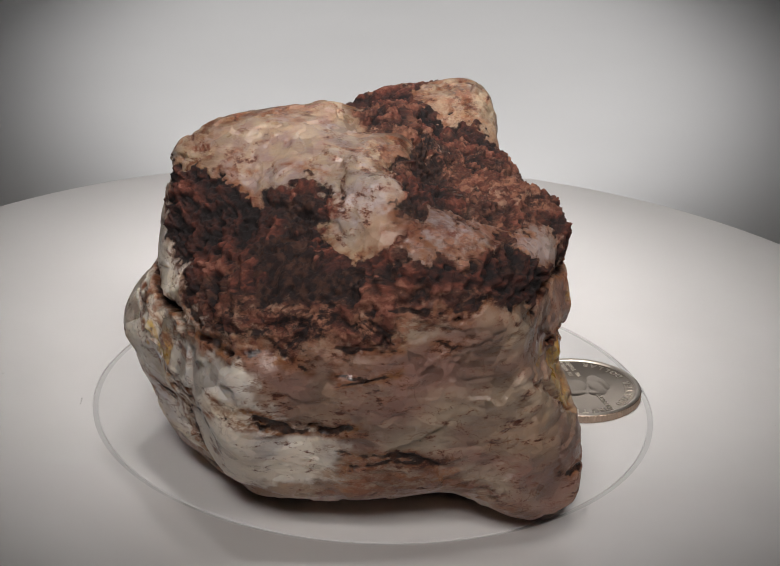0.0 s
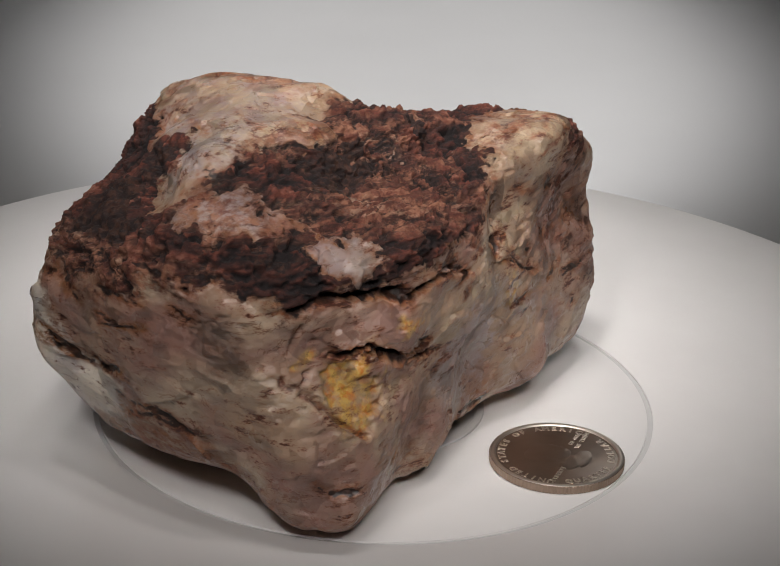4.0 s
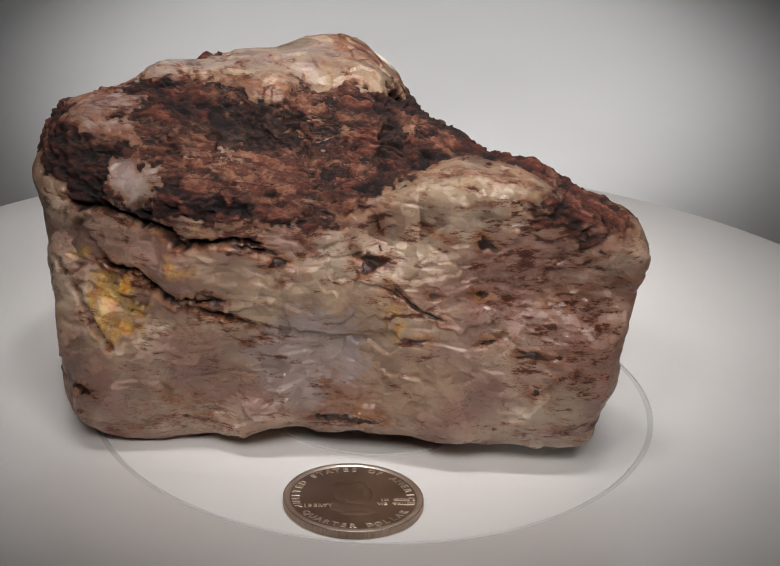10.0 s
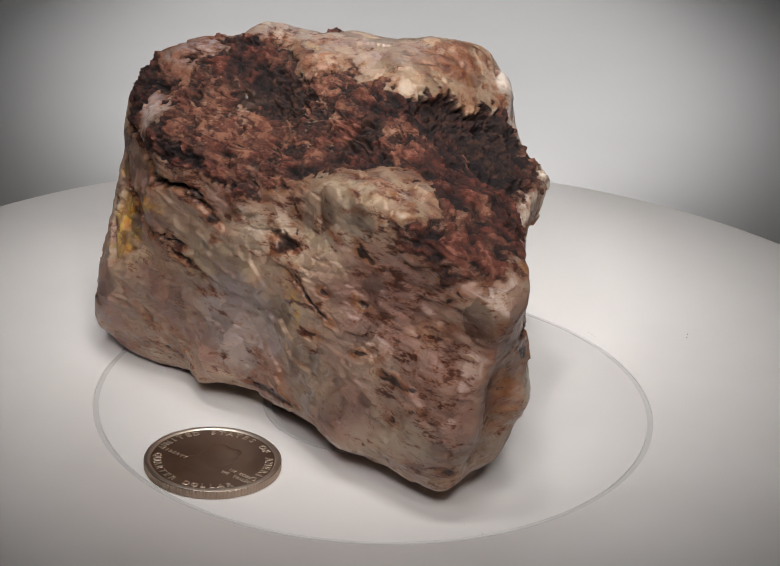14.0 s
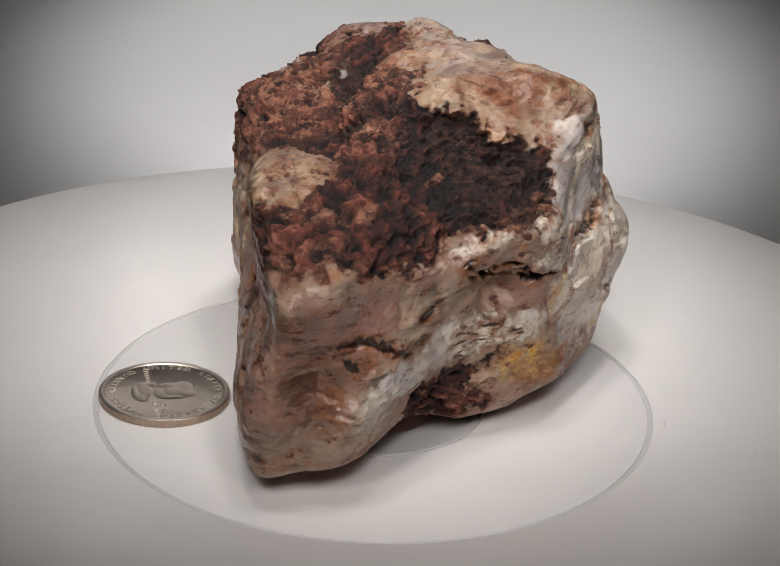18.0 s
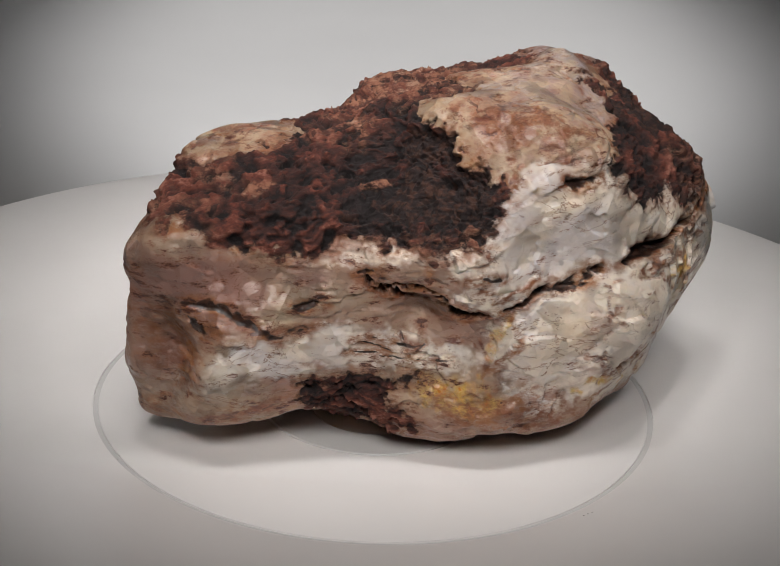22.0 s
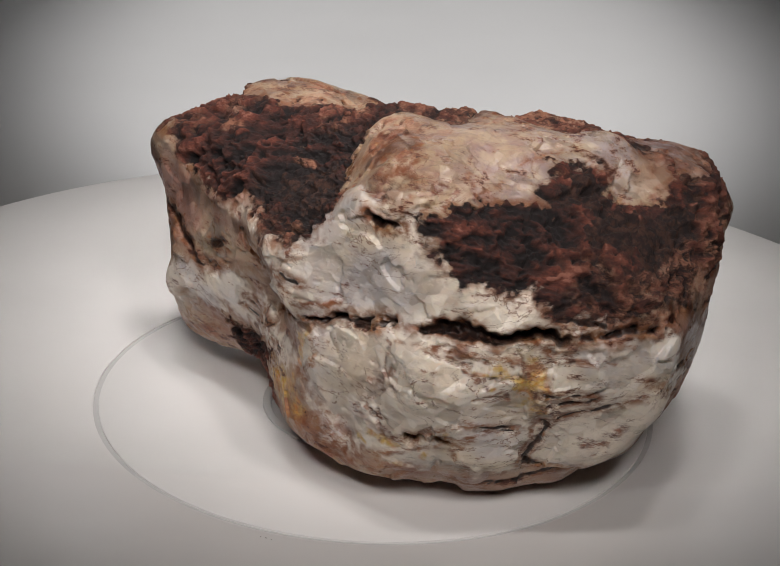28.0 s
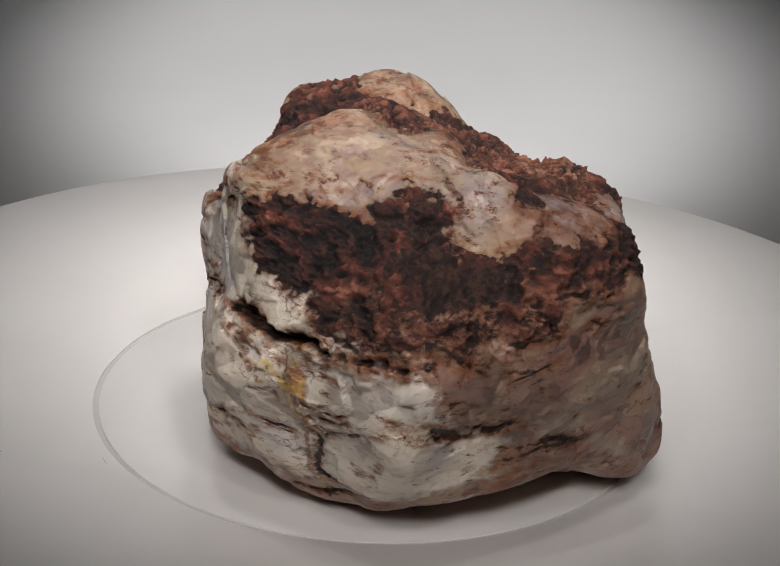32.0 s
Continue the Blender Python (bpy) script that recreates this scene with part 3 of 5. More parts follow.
area("crust", 0, (119.3, 68), (167.4, 39.2), (157.4, 31.1), (137.9, 22.5), (96, 23.7), (91.3, 20.1), (85.1, 16.9), (83.1, 15), (74.1, 14.5), (69.9, 19.3), (66, 21.4), (71.1, 26.6), (73.9, 29.7), (68.6, 34.9), (52.6, 41.5), (57.5, 63.3), (86.5, 69.5))
area("crust", 0, (-25.2, 31.4), (-61.4, 29.1), (-78.7, 45.2), (-78.2, 50.1), (-67.7, 51.9), (-39.1, 78.6), (-144.1, 77.9), (142.6, 72.7), (124.5, 72.5), (154.9, 49.8), (172.1, 37.4), (153.3, 19.4), (130.8, 23.3), (117.9, 22), (105.6, 16.6), (96.8, 15.1), (92.1, 13.8), (88.7, 17), (87.3, 19.4), (81.3, 22.3), (75, 19.4), (74.6, 14.2), (65.4, 24.1), (65.3, 27.1), (78.1, 30.6), (79.9, 36), (56.3, 44.9), (28.4, 36.7), (-2.7, 31.5))
area("crust", 0, (69.8, 26.3), (53.8, 43), (92.6, 72), (130, 68.5), (149, 53.3), (169.9, 41.3), (172.3, 37.2), (161.5, 30.1), (155.6, 20.7), (138.8, 22.8), (124.6, 24.8), (110.3, 22.6), (104.6, 18.8), (97.6, 14.8), (93.2, 15.9), (89, 15.6), (81.8, 16.7), (73.6, 20))
area("crust", 0, (-121.2, 37.8), (-113.5, 24.6), (-119.7, 14.7), (-148.8, 21.6), (-155.5, 25.6), (-160.9, 33.5), (-149.5, 39.9))
area("crust", 0, (80.2, 21.2), (72.8, 26.5), (51.9, 42.5), (81.3, 64.4), (139.1, 71.7), (154.5, 52.5), (171.4, 39.9), (165.3, 32.2), (156.4, 25.7), (141.6, 24.5), (121.8, 27.1), (108.1, 20.8), (107.2, 17.3), (100.4, 15.1), (92, 15.8), (89.7, 17.4))
area("crust", 0, (-110.8, 46.3), (-101.7, 43.5), (-101, 35.7), (-88.7, 28.9), (-83.3, 26.3), (-87.8, 22), (-103.5, 16.5), (-115.5, 10.8), (-130.9, 13.2), (-131, 18.9), (-147.1, 22.3), (-154.7, 26.2), (-159.4, 34.7), (-145.6, 40.3), (-139.2, 38.1))
area("crust", 0, (-160.5, 36.4), (-142.1, 40.8), (-131.8, 37.3), (-122.4, 34.8), (-120.9, 40.8), (-112.2, 45.2), (-101, 43.6), (-96.9, 37), (-100.7, 32.2), (-96.8, 28.2), (-86.8, 28.5), (-76.1, 22.9), (-86.5, 20.1), (-105.2, 17.6), (-114.7, 19), (-118.5, 12.4), (-126.7, 13.9), (-132.4, 14.3), (-129.9, 18.1), (-141.5, 20.3), (-147.2, 23), (-156.9, 25.9))
area("crust", 0, (85.9, 20.3), (79.3, 26.5), (83.5, 64.2), (120.9, 59.8), (141.8, 48.4), (155.5, 34.4), (154, 24.7), (142.6, 20), (120.8, 25.4), (101, 16.1), (91.9, 17.6))
area("crust", 0, (-162.7, 35.6), (-144, 41.1), (-131.4, 37.8), (-120.2, 35.4), (-121.3, 41.5), (-114.4, 46.4), (-99.2, 43.9), (-98, 37.8), (-101.3, 31.7), (-94.4, 28.3), (-88.8, 29), (-73.5, 24.4), (-70.7, 21.7), (-82.1, 19.6), (-93.4, 18.5), (-101.3, 14.5), (-113.8, 13.3), (-126.9, 14.5), (-133.3, 15.7), (-131.5, 18.9), (-140, 21), (-148.6, 25.1), (-156.7, 26.9))
area("crust", 0, (-23.4, 42.3), (-23.7, 36), (-40.2, 30.4), (-77.7, 33.6), (-80.4, 36), (-87.3, 37.6))
area("crust", 0, (90.8, 19.5), (75.7, 35.5), (81.5, 42.5), (108.5, 32.2), (106.9, 23))
area("crust", 0, (102.1, -22.9), (126.1, -24.7), (134.9, -25.3), (126.1, -30.3), (128, -41.6), (101.8, -47.4), (102.1, -29.4))
area("crust", 0, (103.5, -21.4), (111.8, -22.7), (136.9, -23.7), (126, -29.6), (133.2, -36.7), (112.2, -37.3), (102.2, -33))
area("crust", 0, (102.1, -21.1), (124.4, -31.8), (140.4, -38.1), (123.9, -48.1), (103.7, -36.9))
area("no_crust", 0, (-166.1, 39.4), (-168.5, 48.7), (-166.3, 60), (145.2, 78.2), (158.2, 86.3), (-48, 72.9), (-38.3, 68), (-75.5, 58.9), (-93.9, 57.1), (-80.1, 53.7), (-73.9, 46.3), (-84.1, 35.1), (-84.4, 31.9), (-89.7, 28.6), (-95.7, 30.1), (-97.3, 32.3), (-93.9, 36.5), (-96.4, 43.7), (-111.2, 46.6), (-117.7, 41.4), (-113.7, 36.2), (-123.4, 37.3), (-139.3, 41.9), (-157.2, 35.9))
area("no_crust", 0, (-81.9, 28.4), (-79.1, 33.2), (-73.1, 37.4), (-63.4, 34.6), (-60.5, 29.9), (-66, 28), (-71.6, 27.1), (-77, 28.1))
area("no_crust", 0, (-48.1, 28.5), (-42.2, 28.9), (-33.6, 23.7), (-39.4, 21.6), (-44.8, 21.6), (-48.2, 24.8))
area("no_crust", 0, (-86.3, 39.3), (-97.5, 46.4), (-138.4, 60.2), (-164.3, 59), (173.1, 48.8), (162.3, 42.9), (122.7, 69.8), (158.9, 75.5), (-132.2, 75.9), (-40.8, 75.3), (-57, 66.5), (-79.1, 59), (-86.2, 51.1), (-80, 40.4))
area("no_crust", 0, (42.5, 39.3), (53.2, 38.3), (77.8, 27.8), (69.3, 26.3), (52.6, 28.7), (44.7, 34.5))
area("no_crust", 0, (-20.7, 68.8), (-1.1, 77.7), (23.2, 70.5), (7.6, 61.8), (-8.3, 62.5))
area("no_crust", 0, (27.1, 34.4), (55.8, 43.8), (78.7, 35.6), (75.2, 29.7), (66.2, 27.9))
area("no_crust", 0, (-82.3, 46), (-98.7, 53), (-132.9, 51.1), (-162.9, 46.6), (-166.7, 38.8), (-175.1, 37.9), (173.8, 40.1), (161.6, 46), (153.1, 54.3), (139.5, 68.3), (-109.9, 74.6))
area("no_crust", 0, (138.9, 71.3), (-81.8, 71.8), (-89, 48.2), (-91.4, 26.2), (-161.9, 37.2), (-172.1, 34.9), (173.3, 40.3), (165, 44.3), (155.4, 50.1), (147.3, 58.4))
area("no_crust", 0, (65.7, 29.1), (59.5, 37.6), (55.6, 42.2), (74.5, 36.8), (71.4, 27.3))
area("no_crust", 0, (146.5, 66.9), (-101.9, 78.5), (-106.1, 65), (-97.3, 47.3), (-99.8, 39.8), (-112.5, 44.8), (-133.2, 39.8), (-158, 39), (-160.8, 35.9), (173, 39.5), (156.7, 50.6))
area("no_crust", 0, (143.6, 50.8), (159.3, 68.8), (-52.2, 83.9), (-84.3, 42.9), (-87.5, 37), (-95.9, 29.2), (-98.9, 32.9), (-97.6, 40.5), (-105.2, 45.2), (-119.6, 43.2), (-121.9, 35.9), (-133.1, 38.1), (-141.9, 41.4), (-156.5, 36.7), (-165.8, 34), (-179, 38.8))
area("no_crust", 0, (130, 33.3), (-169.2, 56.6), (74, 88.7), (-65.5, 74.5), (-92.5, 56.2), (-31.2, 43), (-87.3, 37.6), (-93.2, 30.2), (-99.5, 32.6), (-98.7, 42.3), (-107.7, 46.1), (-119.6, 44), (-121.5, 36.6), (-131.6, 39.1), (-142.9, 42), (-156.9, 37.3), (-168, 36.5))
area("no_crust", 0, (-71.9, 35.5), (-46, 30.2), (-75.6, 29.1), (-81.7, 28.7), (-79.2, 32.7))
area("no_crust", 0, (-89.4, 33.7), (-81.1, 33.4), (-83.4, 30), (-90.8, 29))
area("milk", 0, (158.6, 26), (172, 34.8), (-175.6, 33.7), (-159.5, 29.5), (-129.9, 15.5), (-126.8, 10), (-139.7, 11.2), (-161.2, 12.1), (174.7, 8), (166.8, 3.4), (156.3, 6.9), (153.7, 18.1))
area("milk", 0, (159.3, -2.5), (173.9, 3.6), (-176.8, 7.7), (-160, 7.6), (-161.7, -0.4), (-161, -11.3), (-166.3, -22.2), (-176.7, -26.9), (168.5, -19.6), (158.8, -14.8))
area("milk", 0, (157.1, 23), (165.3, 32.2), (173.1, 35.7), (173, 42.5), (-172.3, 40), (-159.6, 33.7), (-156.2, 25.4), (-130.4, 17.6), (-136.6, 11.6), (-160.1, 11.3), (-177, 9.8), (167.2, 5.3), (159.8, 1.8), (144.4, 15.1), (142.3, 20.3))
area("milk", 0, (161.4, -1.3), (-177.1, 8.4), (-160.3, 10.1), (-142.5, 4.2), (-135.6, -3.3), (-136.9, -17.7), (-141, -26.1), (-157.1, -25.7), (-172.3, -24.8), (171.5, -23), (160.2, -15.3))
area("milk", 0, (154, 24.7), (161.2, 39), (-172.9, 37), (-159.9, 30.1), (-147.2, 21.9), (-130.9, 18.2), (-130.5, 14.2), (-140.6, 10.1), (-152.5, 12.4), (-173.9, 10.3), (167.5, 6.2), (154.7, 8.1), (149.9, 18.4))
area("milk", 0, (160.5, -1.4), (-173.6, 9), (-152.3, 7.1), (-136.6, 6), (-115.3, 6.8), (-112.2, 2.8), (-112, -9.9), (-114.3, -21.4), (-131.6, -27.6), (-144.6, -26.1), (-162, -20.8), (180, -30.1), (166.9, -26.5))
area("milk", 0, (108, 15), (-166.9, 33.9), (-153.1, 25.4), (-136.3, 20.4), (-132.2, 14.8), (-135.1, 10.3), (-147.9, 12.9), (-171.9, 9.9), (162.8, 4.1), (160.5, 17.3))
area("milk", 0, (-166.1, 2.2), (-146.6, 7.8), (-131.6, 7.9), (-130.2, 1.4), (-111.6, 4.4), (-96.2, -8.5), (-99.2, -15.3), (-111.9, -22.7), (-130.2, -24.9), (-151.5, -26.9), (-168.7, -26.7))
area("milk", 0, (-126.8, 12.7), (-119.5, 13.6), (-118.6, 10.3), (-125.7, 9.1))
area("milk", 0, (-148.9, 22), (-138.9, 21.7), (-128.5, 18.1), (-127.1, 13.4), (-137, 10.9), (-143.2, 15.6))
area("milk", 0, (-123.9, 11.5), (-118.3, 15.2), (-114.2, 12.9), (-117.7, 10))
area("milk", 0, (-120.3, 4.7), (-112.2, 9.2), (-107.4, 6.8), (-109.1, -0.1), (-114.2, -0))
area("milk", 0, (-109.1, -6), (-101.3, -7.1), (-93.1, -6.8), (-93, -17.1), (-102.3, -22), (-107.9, -18.4))
area("milk", 0, (-114.6, 5.7), (-108.4, 7.7), (-109.1, 0.8), (-112.1, 0.7))
area("milk", 0, (-110.6, -8.3), (-96.4, -7.7), (-91.8, -9.7), (-96, -20), (-108.5, -19.9))
area("lilac", 0, (-48.1, 28.5), (-42.2, 28.9), (-33.6, 23.7), (-39.4, 21.6), (-44.8, 21.6), (-48.2, 24.8))
area("lilac", 0, (-79.1, 29.8), (-73.2, 35.5), (-65.5, 34.1), (-66.9, 31.5), (-72.5, 29.8))
area("lilac", 0, (-97.6, 42.3), (-87, 52.8), (-78.8, 46.8), (-85.2, 36.3), (-92.5, 35.5))
area("lilac", 0, (-13.4, -12), (6.9, 2.2), (22.6, -1.1), (29.5, -19.3), (15.8, -34.4), (-3.9, -32.2))
area("lilac", 0, (58.9, -0), (63.8, 0.7), (63.6, -1.9), (59.9, -2.5))
area("milk", 0, (109.6, -2.8), (127.9, -8.6), (149.9, -9.8), (158.6, -16.5), (128.3, -19.2), (111.5, -18.5), (93.3, -15), (89.8, -15), (94.9, -8.5))
area("milk", 0, (170, 32.6), (-169.7, 32.7), (-161, 16.4), (-172.7, 11.7), (164.3, 12.8), (155.7, 20.2))
area("milk", 0, (176.8, 6.3), (-160.8, 3.8), (-165.3, -6.8), (-177.3, -21), (162.5, -12.3))
area("lilac", 0, (-156.4, 48), (-124, 59.9), (-104, 52.5), (-84.5, 44.6), (-92.6, 31.3), (-99.1, 33.7), (-99.6, 43.2), (-112.2, 47.9), (-122.7, 42.9), (-131.8, 40.4), (-144.5, 42.3))
area("lilac", 0, (-145.6, 42), (-142.2, 51.8), (-149.1, 80.6), (-87, 52.8), (-96.8, 45.2), (-115.5, 47.5), (-117.3, 39.5), (-128.8, 40.5))
area("lilac", 0, (-16.5, 68.3), (-1.1, 77.7), (23.2, 70.5), (7.4, 62.2))
area("cream", 0, (111.5, 31.5), (-155.5, 57.3), (-156.4, 48), (-152.2, 39.7), (-164.2, 38.6), (-176.4, 39.9))
area("cream", 0, (-143.9, 78.4), (-62.6, 79.6), (-111, 59.9), (-131.9, 60.8))
area("cream", 0, (148, 70.8), (-81.8, 71.8), (-91.2, 46.6), (-91.4, 26.2), (-161.9, 37.2), (179.9, 44.7), (157.4, 49.5), (150, 57.9))
area("cream", 0, (-88.3, 52.8), (-126.1, 68.5), (171.9, 73.8), (163.5, 45.5), (120.7, 68.3), (122.9, 78.9), (-109.1, 75.5), (-47.3, 72.1), (-67, 62))
area("cream", 0, (-90.1, 38.9), (-97, 53.7), (-148.2, 55.8), (-177, 65.2), (-85.3, 79.8), (-51.5, 66.9), (-81.8, 55.3), (-82.1, 38.8))
area("cream", 0, (45, 40.4), (76.5, 27.7), (70, 26.1), (52.6, 28.1), (44.9, 35.2))
area("cream", 0, (27.1, 34.4), (55.8, 43.8), (78.7, 35.6), (75.2, 29.7), (65.7, 28.3))
area("cream", 0, (64.8, 29.2), (59.5, 37.6), (53.2, 42.6), (74.6, 37.7), (71.4, 27.3))
area("cream", 0, (59, 43.2), (58.7, 35.9), (49, 36.9), (39.6, 38.3), (46.1, 45.1))
area("cream", 0, (-52.4, -4.8), (-47.4, -9.8), (-39.2, -12), (-32, -13.2), (-28.1, -7.6), (-5.8, -7.4), (2, 0), (-5.9, -2.4), (-29.4, -3.4), (-42.7, 2.7), (-51.5, 3.3))
area("cream", 0, (7.1, 11.3), (22.6, 8.2), (22.7, 4.6), (-7.4, -2.6), (-23.9, -7.3), (-28.4, -2.5))
area("cream", 0, (13.4, 13.3), (25, 6.9), (16.9, 7.5))
area("cream", 0, (30.2, -3.5), (38.7, 4.3), (40.8, -1.9), (34.9, -8.2))
area("cream", 0, (134.6, -20.1), (159.1, -21), (165.5, -26.3), (136.9, -29.9))
area("cream", 0, (40.3, 24.1), (51.2, 19.9), (53.5, 11.6), (41.4, 6), (36.3, 15))
area("cream", 0, (104.2, -2.2), (110, 2.9), (112.1, -2), (104.2, -6.4))
area("cream", 0, (98.4, 4.6), (109.2, 3.5), (106.5, -4.1), (99.8, -1.7))
area("cream", 0, (-152.7, -6.1), (-136.4, -0.3), (-132.1, -7.9), (-143.6, -10.6))
area("ochre", 0.8, (-50.9, 2.9), (-42.8, 3.8), (-39.2, -2.8), (-34.6, -3.1), (-35, -9.2), (-39.4, -11.1), (-46.9, -4.1))
area("ochre", 0, (-31.2, 11.3), (-23.1, 11.8), (-25.2, 9.5), (-32.1, 9))
area("ochre", 0, (32.4, 4.2), (37.4, 2.6), (38.9, -2.6), (35.6, -5.8))
area("ochre", 0, (-48, 2.6), (-38.4, 6), (-35.7, -2.5), (-42.9, -2.7))
area("ochre", 0, (-137.5, 6.7), (-133.6, 5.5), (-132.6, -6.3), (-135.8, -6.1))
area("ochre", 0, (135.1, -22.5), (161.2, -21.7), (158.2, -26.6), (140.4, -31.2))
area("rust", 0, (-67.3, 19.1), (-54.1, 20.6), (-36.8, 23.8), (-56.6, 15.6), (-62.4, 17.3))
area("rust", 0, (90.8, -20.3), (102.2, -22.1), (95.8, -27.2), (89.1, -24.3))
area("rust", 0, (141.5, -25.2), (171.5, -24.4), (-171.9, -27.8), (177.2, -38.6), (146, -33.8))
area("rust", 0, (168.7, -21.8), (-173.8, -26.1), (-149.4, -28.3), (-171.1, -30.4), (161, -33.2))
area("rust", 0, (68.7, -22.3), (79.7, -20.1), (88.7, -22.1), (84.6, -26.2), (74.1, -22.9))
area("rust", 0, (74.5, 17.9), (87.5, 15.5), (83.3, 13.8), (74.7, 13.6))
area("rust", 0, (16.2, -27.8), (22.1, -26.9), (24, -33.4), (18, -33.9))
area("rust", 0, (-99.2, -15.3), (-81.8, -14.4), (-59.2, -25.6), (-85.9, -20.1), (-92.4, -25.4))
area("rust", 0, (-93, -17.1), (-72.4, -14.7), (-64.2, -22.8), (-87.7, -25.1))
area("rust", 0, (-33.7, -20.8), (-17.8, -33.1), (-17.7, -39.1), (-33.5, -31.8))
area("mauve", 0, (65.8, 9), (74.9, 8.5), (74.8, -0.1), (65.6, -7), (62.8, -0.6))
area("mauve", 0, (64, -6.9), (89.5, -0.2), (89.8, -13.9), (72.9, -15.8))
area("mauve", 0, (-53.9, -17.8), (-33.4, -17), (-35.5, -33), (-44.5, -24.3))
area("mauve", 0, (70.3, 5), (76.1, 1.4), (73.6, -3.2), (67.3, -2.7))
area("mauve", 0, (-106.3, 6.6), (-64.5, 15.3), (-64.5, 4.4), (-89.8, -4.3), (-104, 1.3))
area("mauve", 0, (-107.8, 9.1), (-83.9, 10.7), (-83.2, -0.7), (-104.4, -1.1))
area("mauve", 0, (-172.3, -3.1), (-166.2, -0.4), (-166.4, -5.2), (-171.7, -9.2))
area("tan", 0, (-43.7, 47.1), (18.7, 32.6), (-8.5, 31.5), (-43.4, 37))
area("tan", 0, (-96.8, 55.6), (-145.2, 87.6), (-49.4, 69.9), (-80.2, 56))
area("tan", 0, (-82.4, 27.3), (-81.6, 32.8), (-73.4, 37.8), (-62.5, 35.6), (-59.8, 28.4), (-69.6, 27.3), (-61.6, 30.3), (-65.2, 32.9), (-71.8, 33), (-77.1, 30.1))
area("tan", 0, (73.6, 36.6), (66.6, 28.6), (51.3, 35.5), (45.3, 43.6))
area("tan", 0, (-59.8, 40.7), (-56.2, 45.5), (-39.4, 39.9), (-46.1, 38))
area("tan", 0, (-41.1, 30.2), (-35.5, 40.3), (-10.4, 46.1), (15.2, 36.6), (-9, 33.9), (-24.5, 30.8))
area("tan", 0, (-11.1, 58.7), (43.7, 57.1), (32.6, 47), (6.7, 49.4))
area("tan", 0, (83.8, 62.2), (83.7, 48.4), (75.8, 48.7), (61.8, 54.8))
area("tan", 0, (-145.8, 63.4), (174.8, 61.8), (143.4, 59.8), (-172.3, 75.7))
area("tan", 0, (-1.1, 77.7), (52.8, 69.1), (48.2, 64.3), (27.1, 62.3), (12.7, 70.5))
area("tan", 0, (15.2, 36.6), (41.4, 36.9), (42.1, 33.3), (17.5, 32))
area("tan", 0, (-25.2, 31.4), (-47, 40.9), (-40.8, 49.6), (20.5, 42.5), (-4.4, 32.7))
area("tan", 0, (-132.1, 65.4), (-144.4, 58.1), (178.6, 53.6), (160.9, 66.2))
area("tan", 0, (59.7, 63.8), (93.9, 62), (93.3, 49.6), (75.5, 50.9))
area("tan", 0, (73.3, 18.2), (87, 20.2), (88.8, 16.2), (77.9, 13.1))
area("tan", 0, (118.5, 24.9), (132.1, 26.1), (156.9, 23), (151.5, 19.2), (130.1, 21.2))
area("tan", 0, (151.8, 70.6), (-123.7, 66.2), (-153.9, 57.7), (159.7, 58.2))
area("tan", 0, (141.6, 24.5), (157.3, 28.8), (157.3, 21.6), (146.8, 21.3))
area("tan", 0, (148.6, 63.1), (-174.9, 76), (-84.2, 83.4), (-148.7, 59.4), (175.7, 56.9))
area("tan", 0, (-179.5, 52.5), (-175.4, 70.2), (-169.7, 82.3), (-139.5, 64.6), (-167.6, 51.2))
area("tan", 0, (-116.3, 19.2), (-93, 19.9), (-79, 21.9), (-65.8, 20.8), (-79.1, 19.9), (-87.6, 19), (-105.5, 16), (-113.2, 16.5))
area("tan", 0, (-124.8, 13.1), (-92.8, 17.4), (-87.4, 12.7), (-104.8, 12), (-113.8, 11.3))
area("tan", 0, (-117.7, 16.4), (-97.9, 19.1), (-76.4, 21.5), (-71.9, 18.5), (-89.3, 10.6), (-109.7, 9.4), (-117.8, 10.4))
area("tan", 0, (-126.4, 15.8), (-105.9, 16.9), (-90.1, 19.6), (-89.3, 16.4), (-102.5, 8.7), (-118.7, 10.6))
area("tan", 0, (-123, 23.3), (-117.2, 21.5), (-117.6, 18.1), (-122.1, 18.7))
area("tan", 0, (69, 26.6), (68.6, 30.4), (78.1, 27.7), (84.6, 26.8), (76, 23.5))
area("tan", 0, (-16.3, 32.6), (-45.7, 43), (-71.9, 79.1), (140.8, 77.8), (-6.4, 39.4))
area("tan", 0, (176.9, 76.6), (-142.7, 60), (-179.2, 53.5), (158.7, 59))
area("tan", 0, (-54.4, 37.2), (-41.7, 30), (-66.6, 28.4), (-70.5, 25.4), (-77, 28.4), (-75.9, 34.4))
area("specks", 0, (-33.5, 23.5), (35, 33.3), (36.8, 18), (3.4, 18.7), (-17, 23))
area("specks", 0, (32.4, 32.1), (80.2, 14.6), (75.2, 9.8), (47.6, 20.2))
area("specks", 0, (20, 30.4), (67.2, 26), (65.6, 18.4), (36, 17))
area("specks", 0, (62.6, -4.7), (70.2, -5.1), (69.4, -13.3), (63.3, -17.5))
area("specks", 0, (70.8, 4.7), (89.2, 7.8), (93.1, -7.6), (81.6, -1.3))
area("specks", 0, (-110, 5.9), (-84.3, -7.3), (-83.8, -16.4), (-104, -6.5))
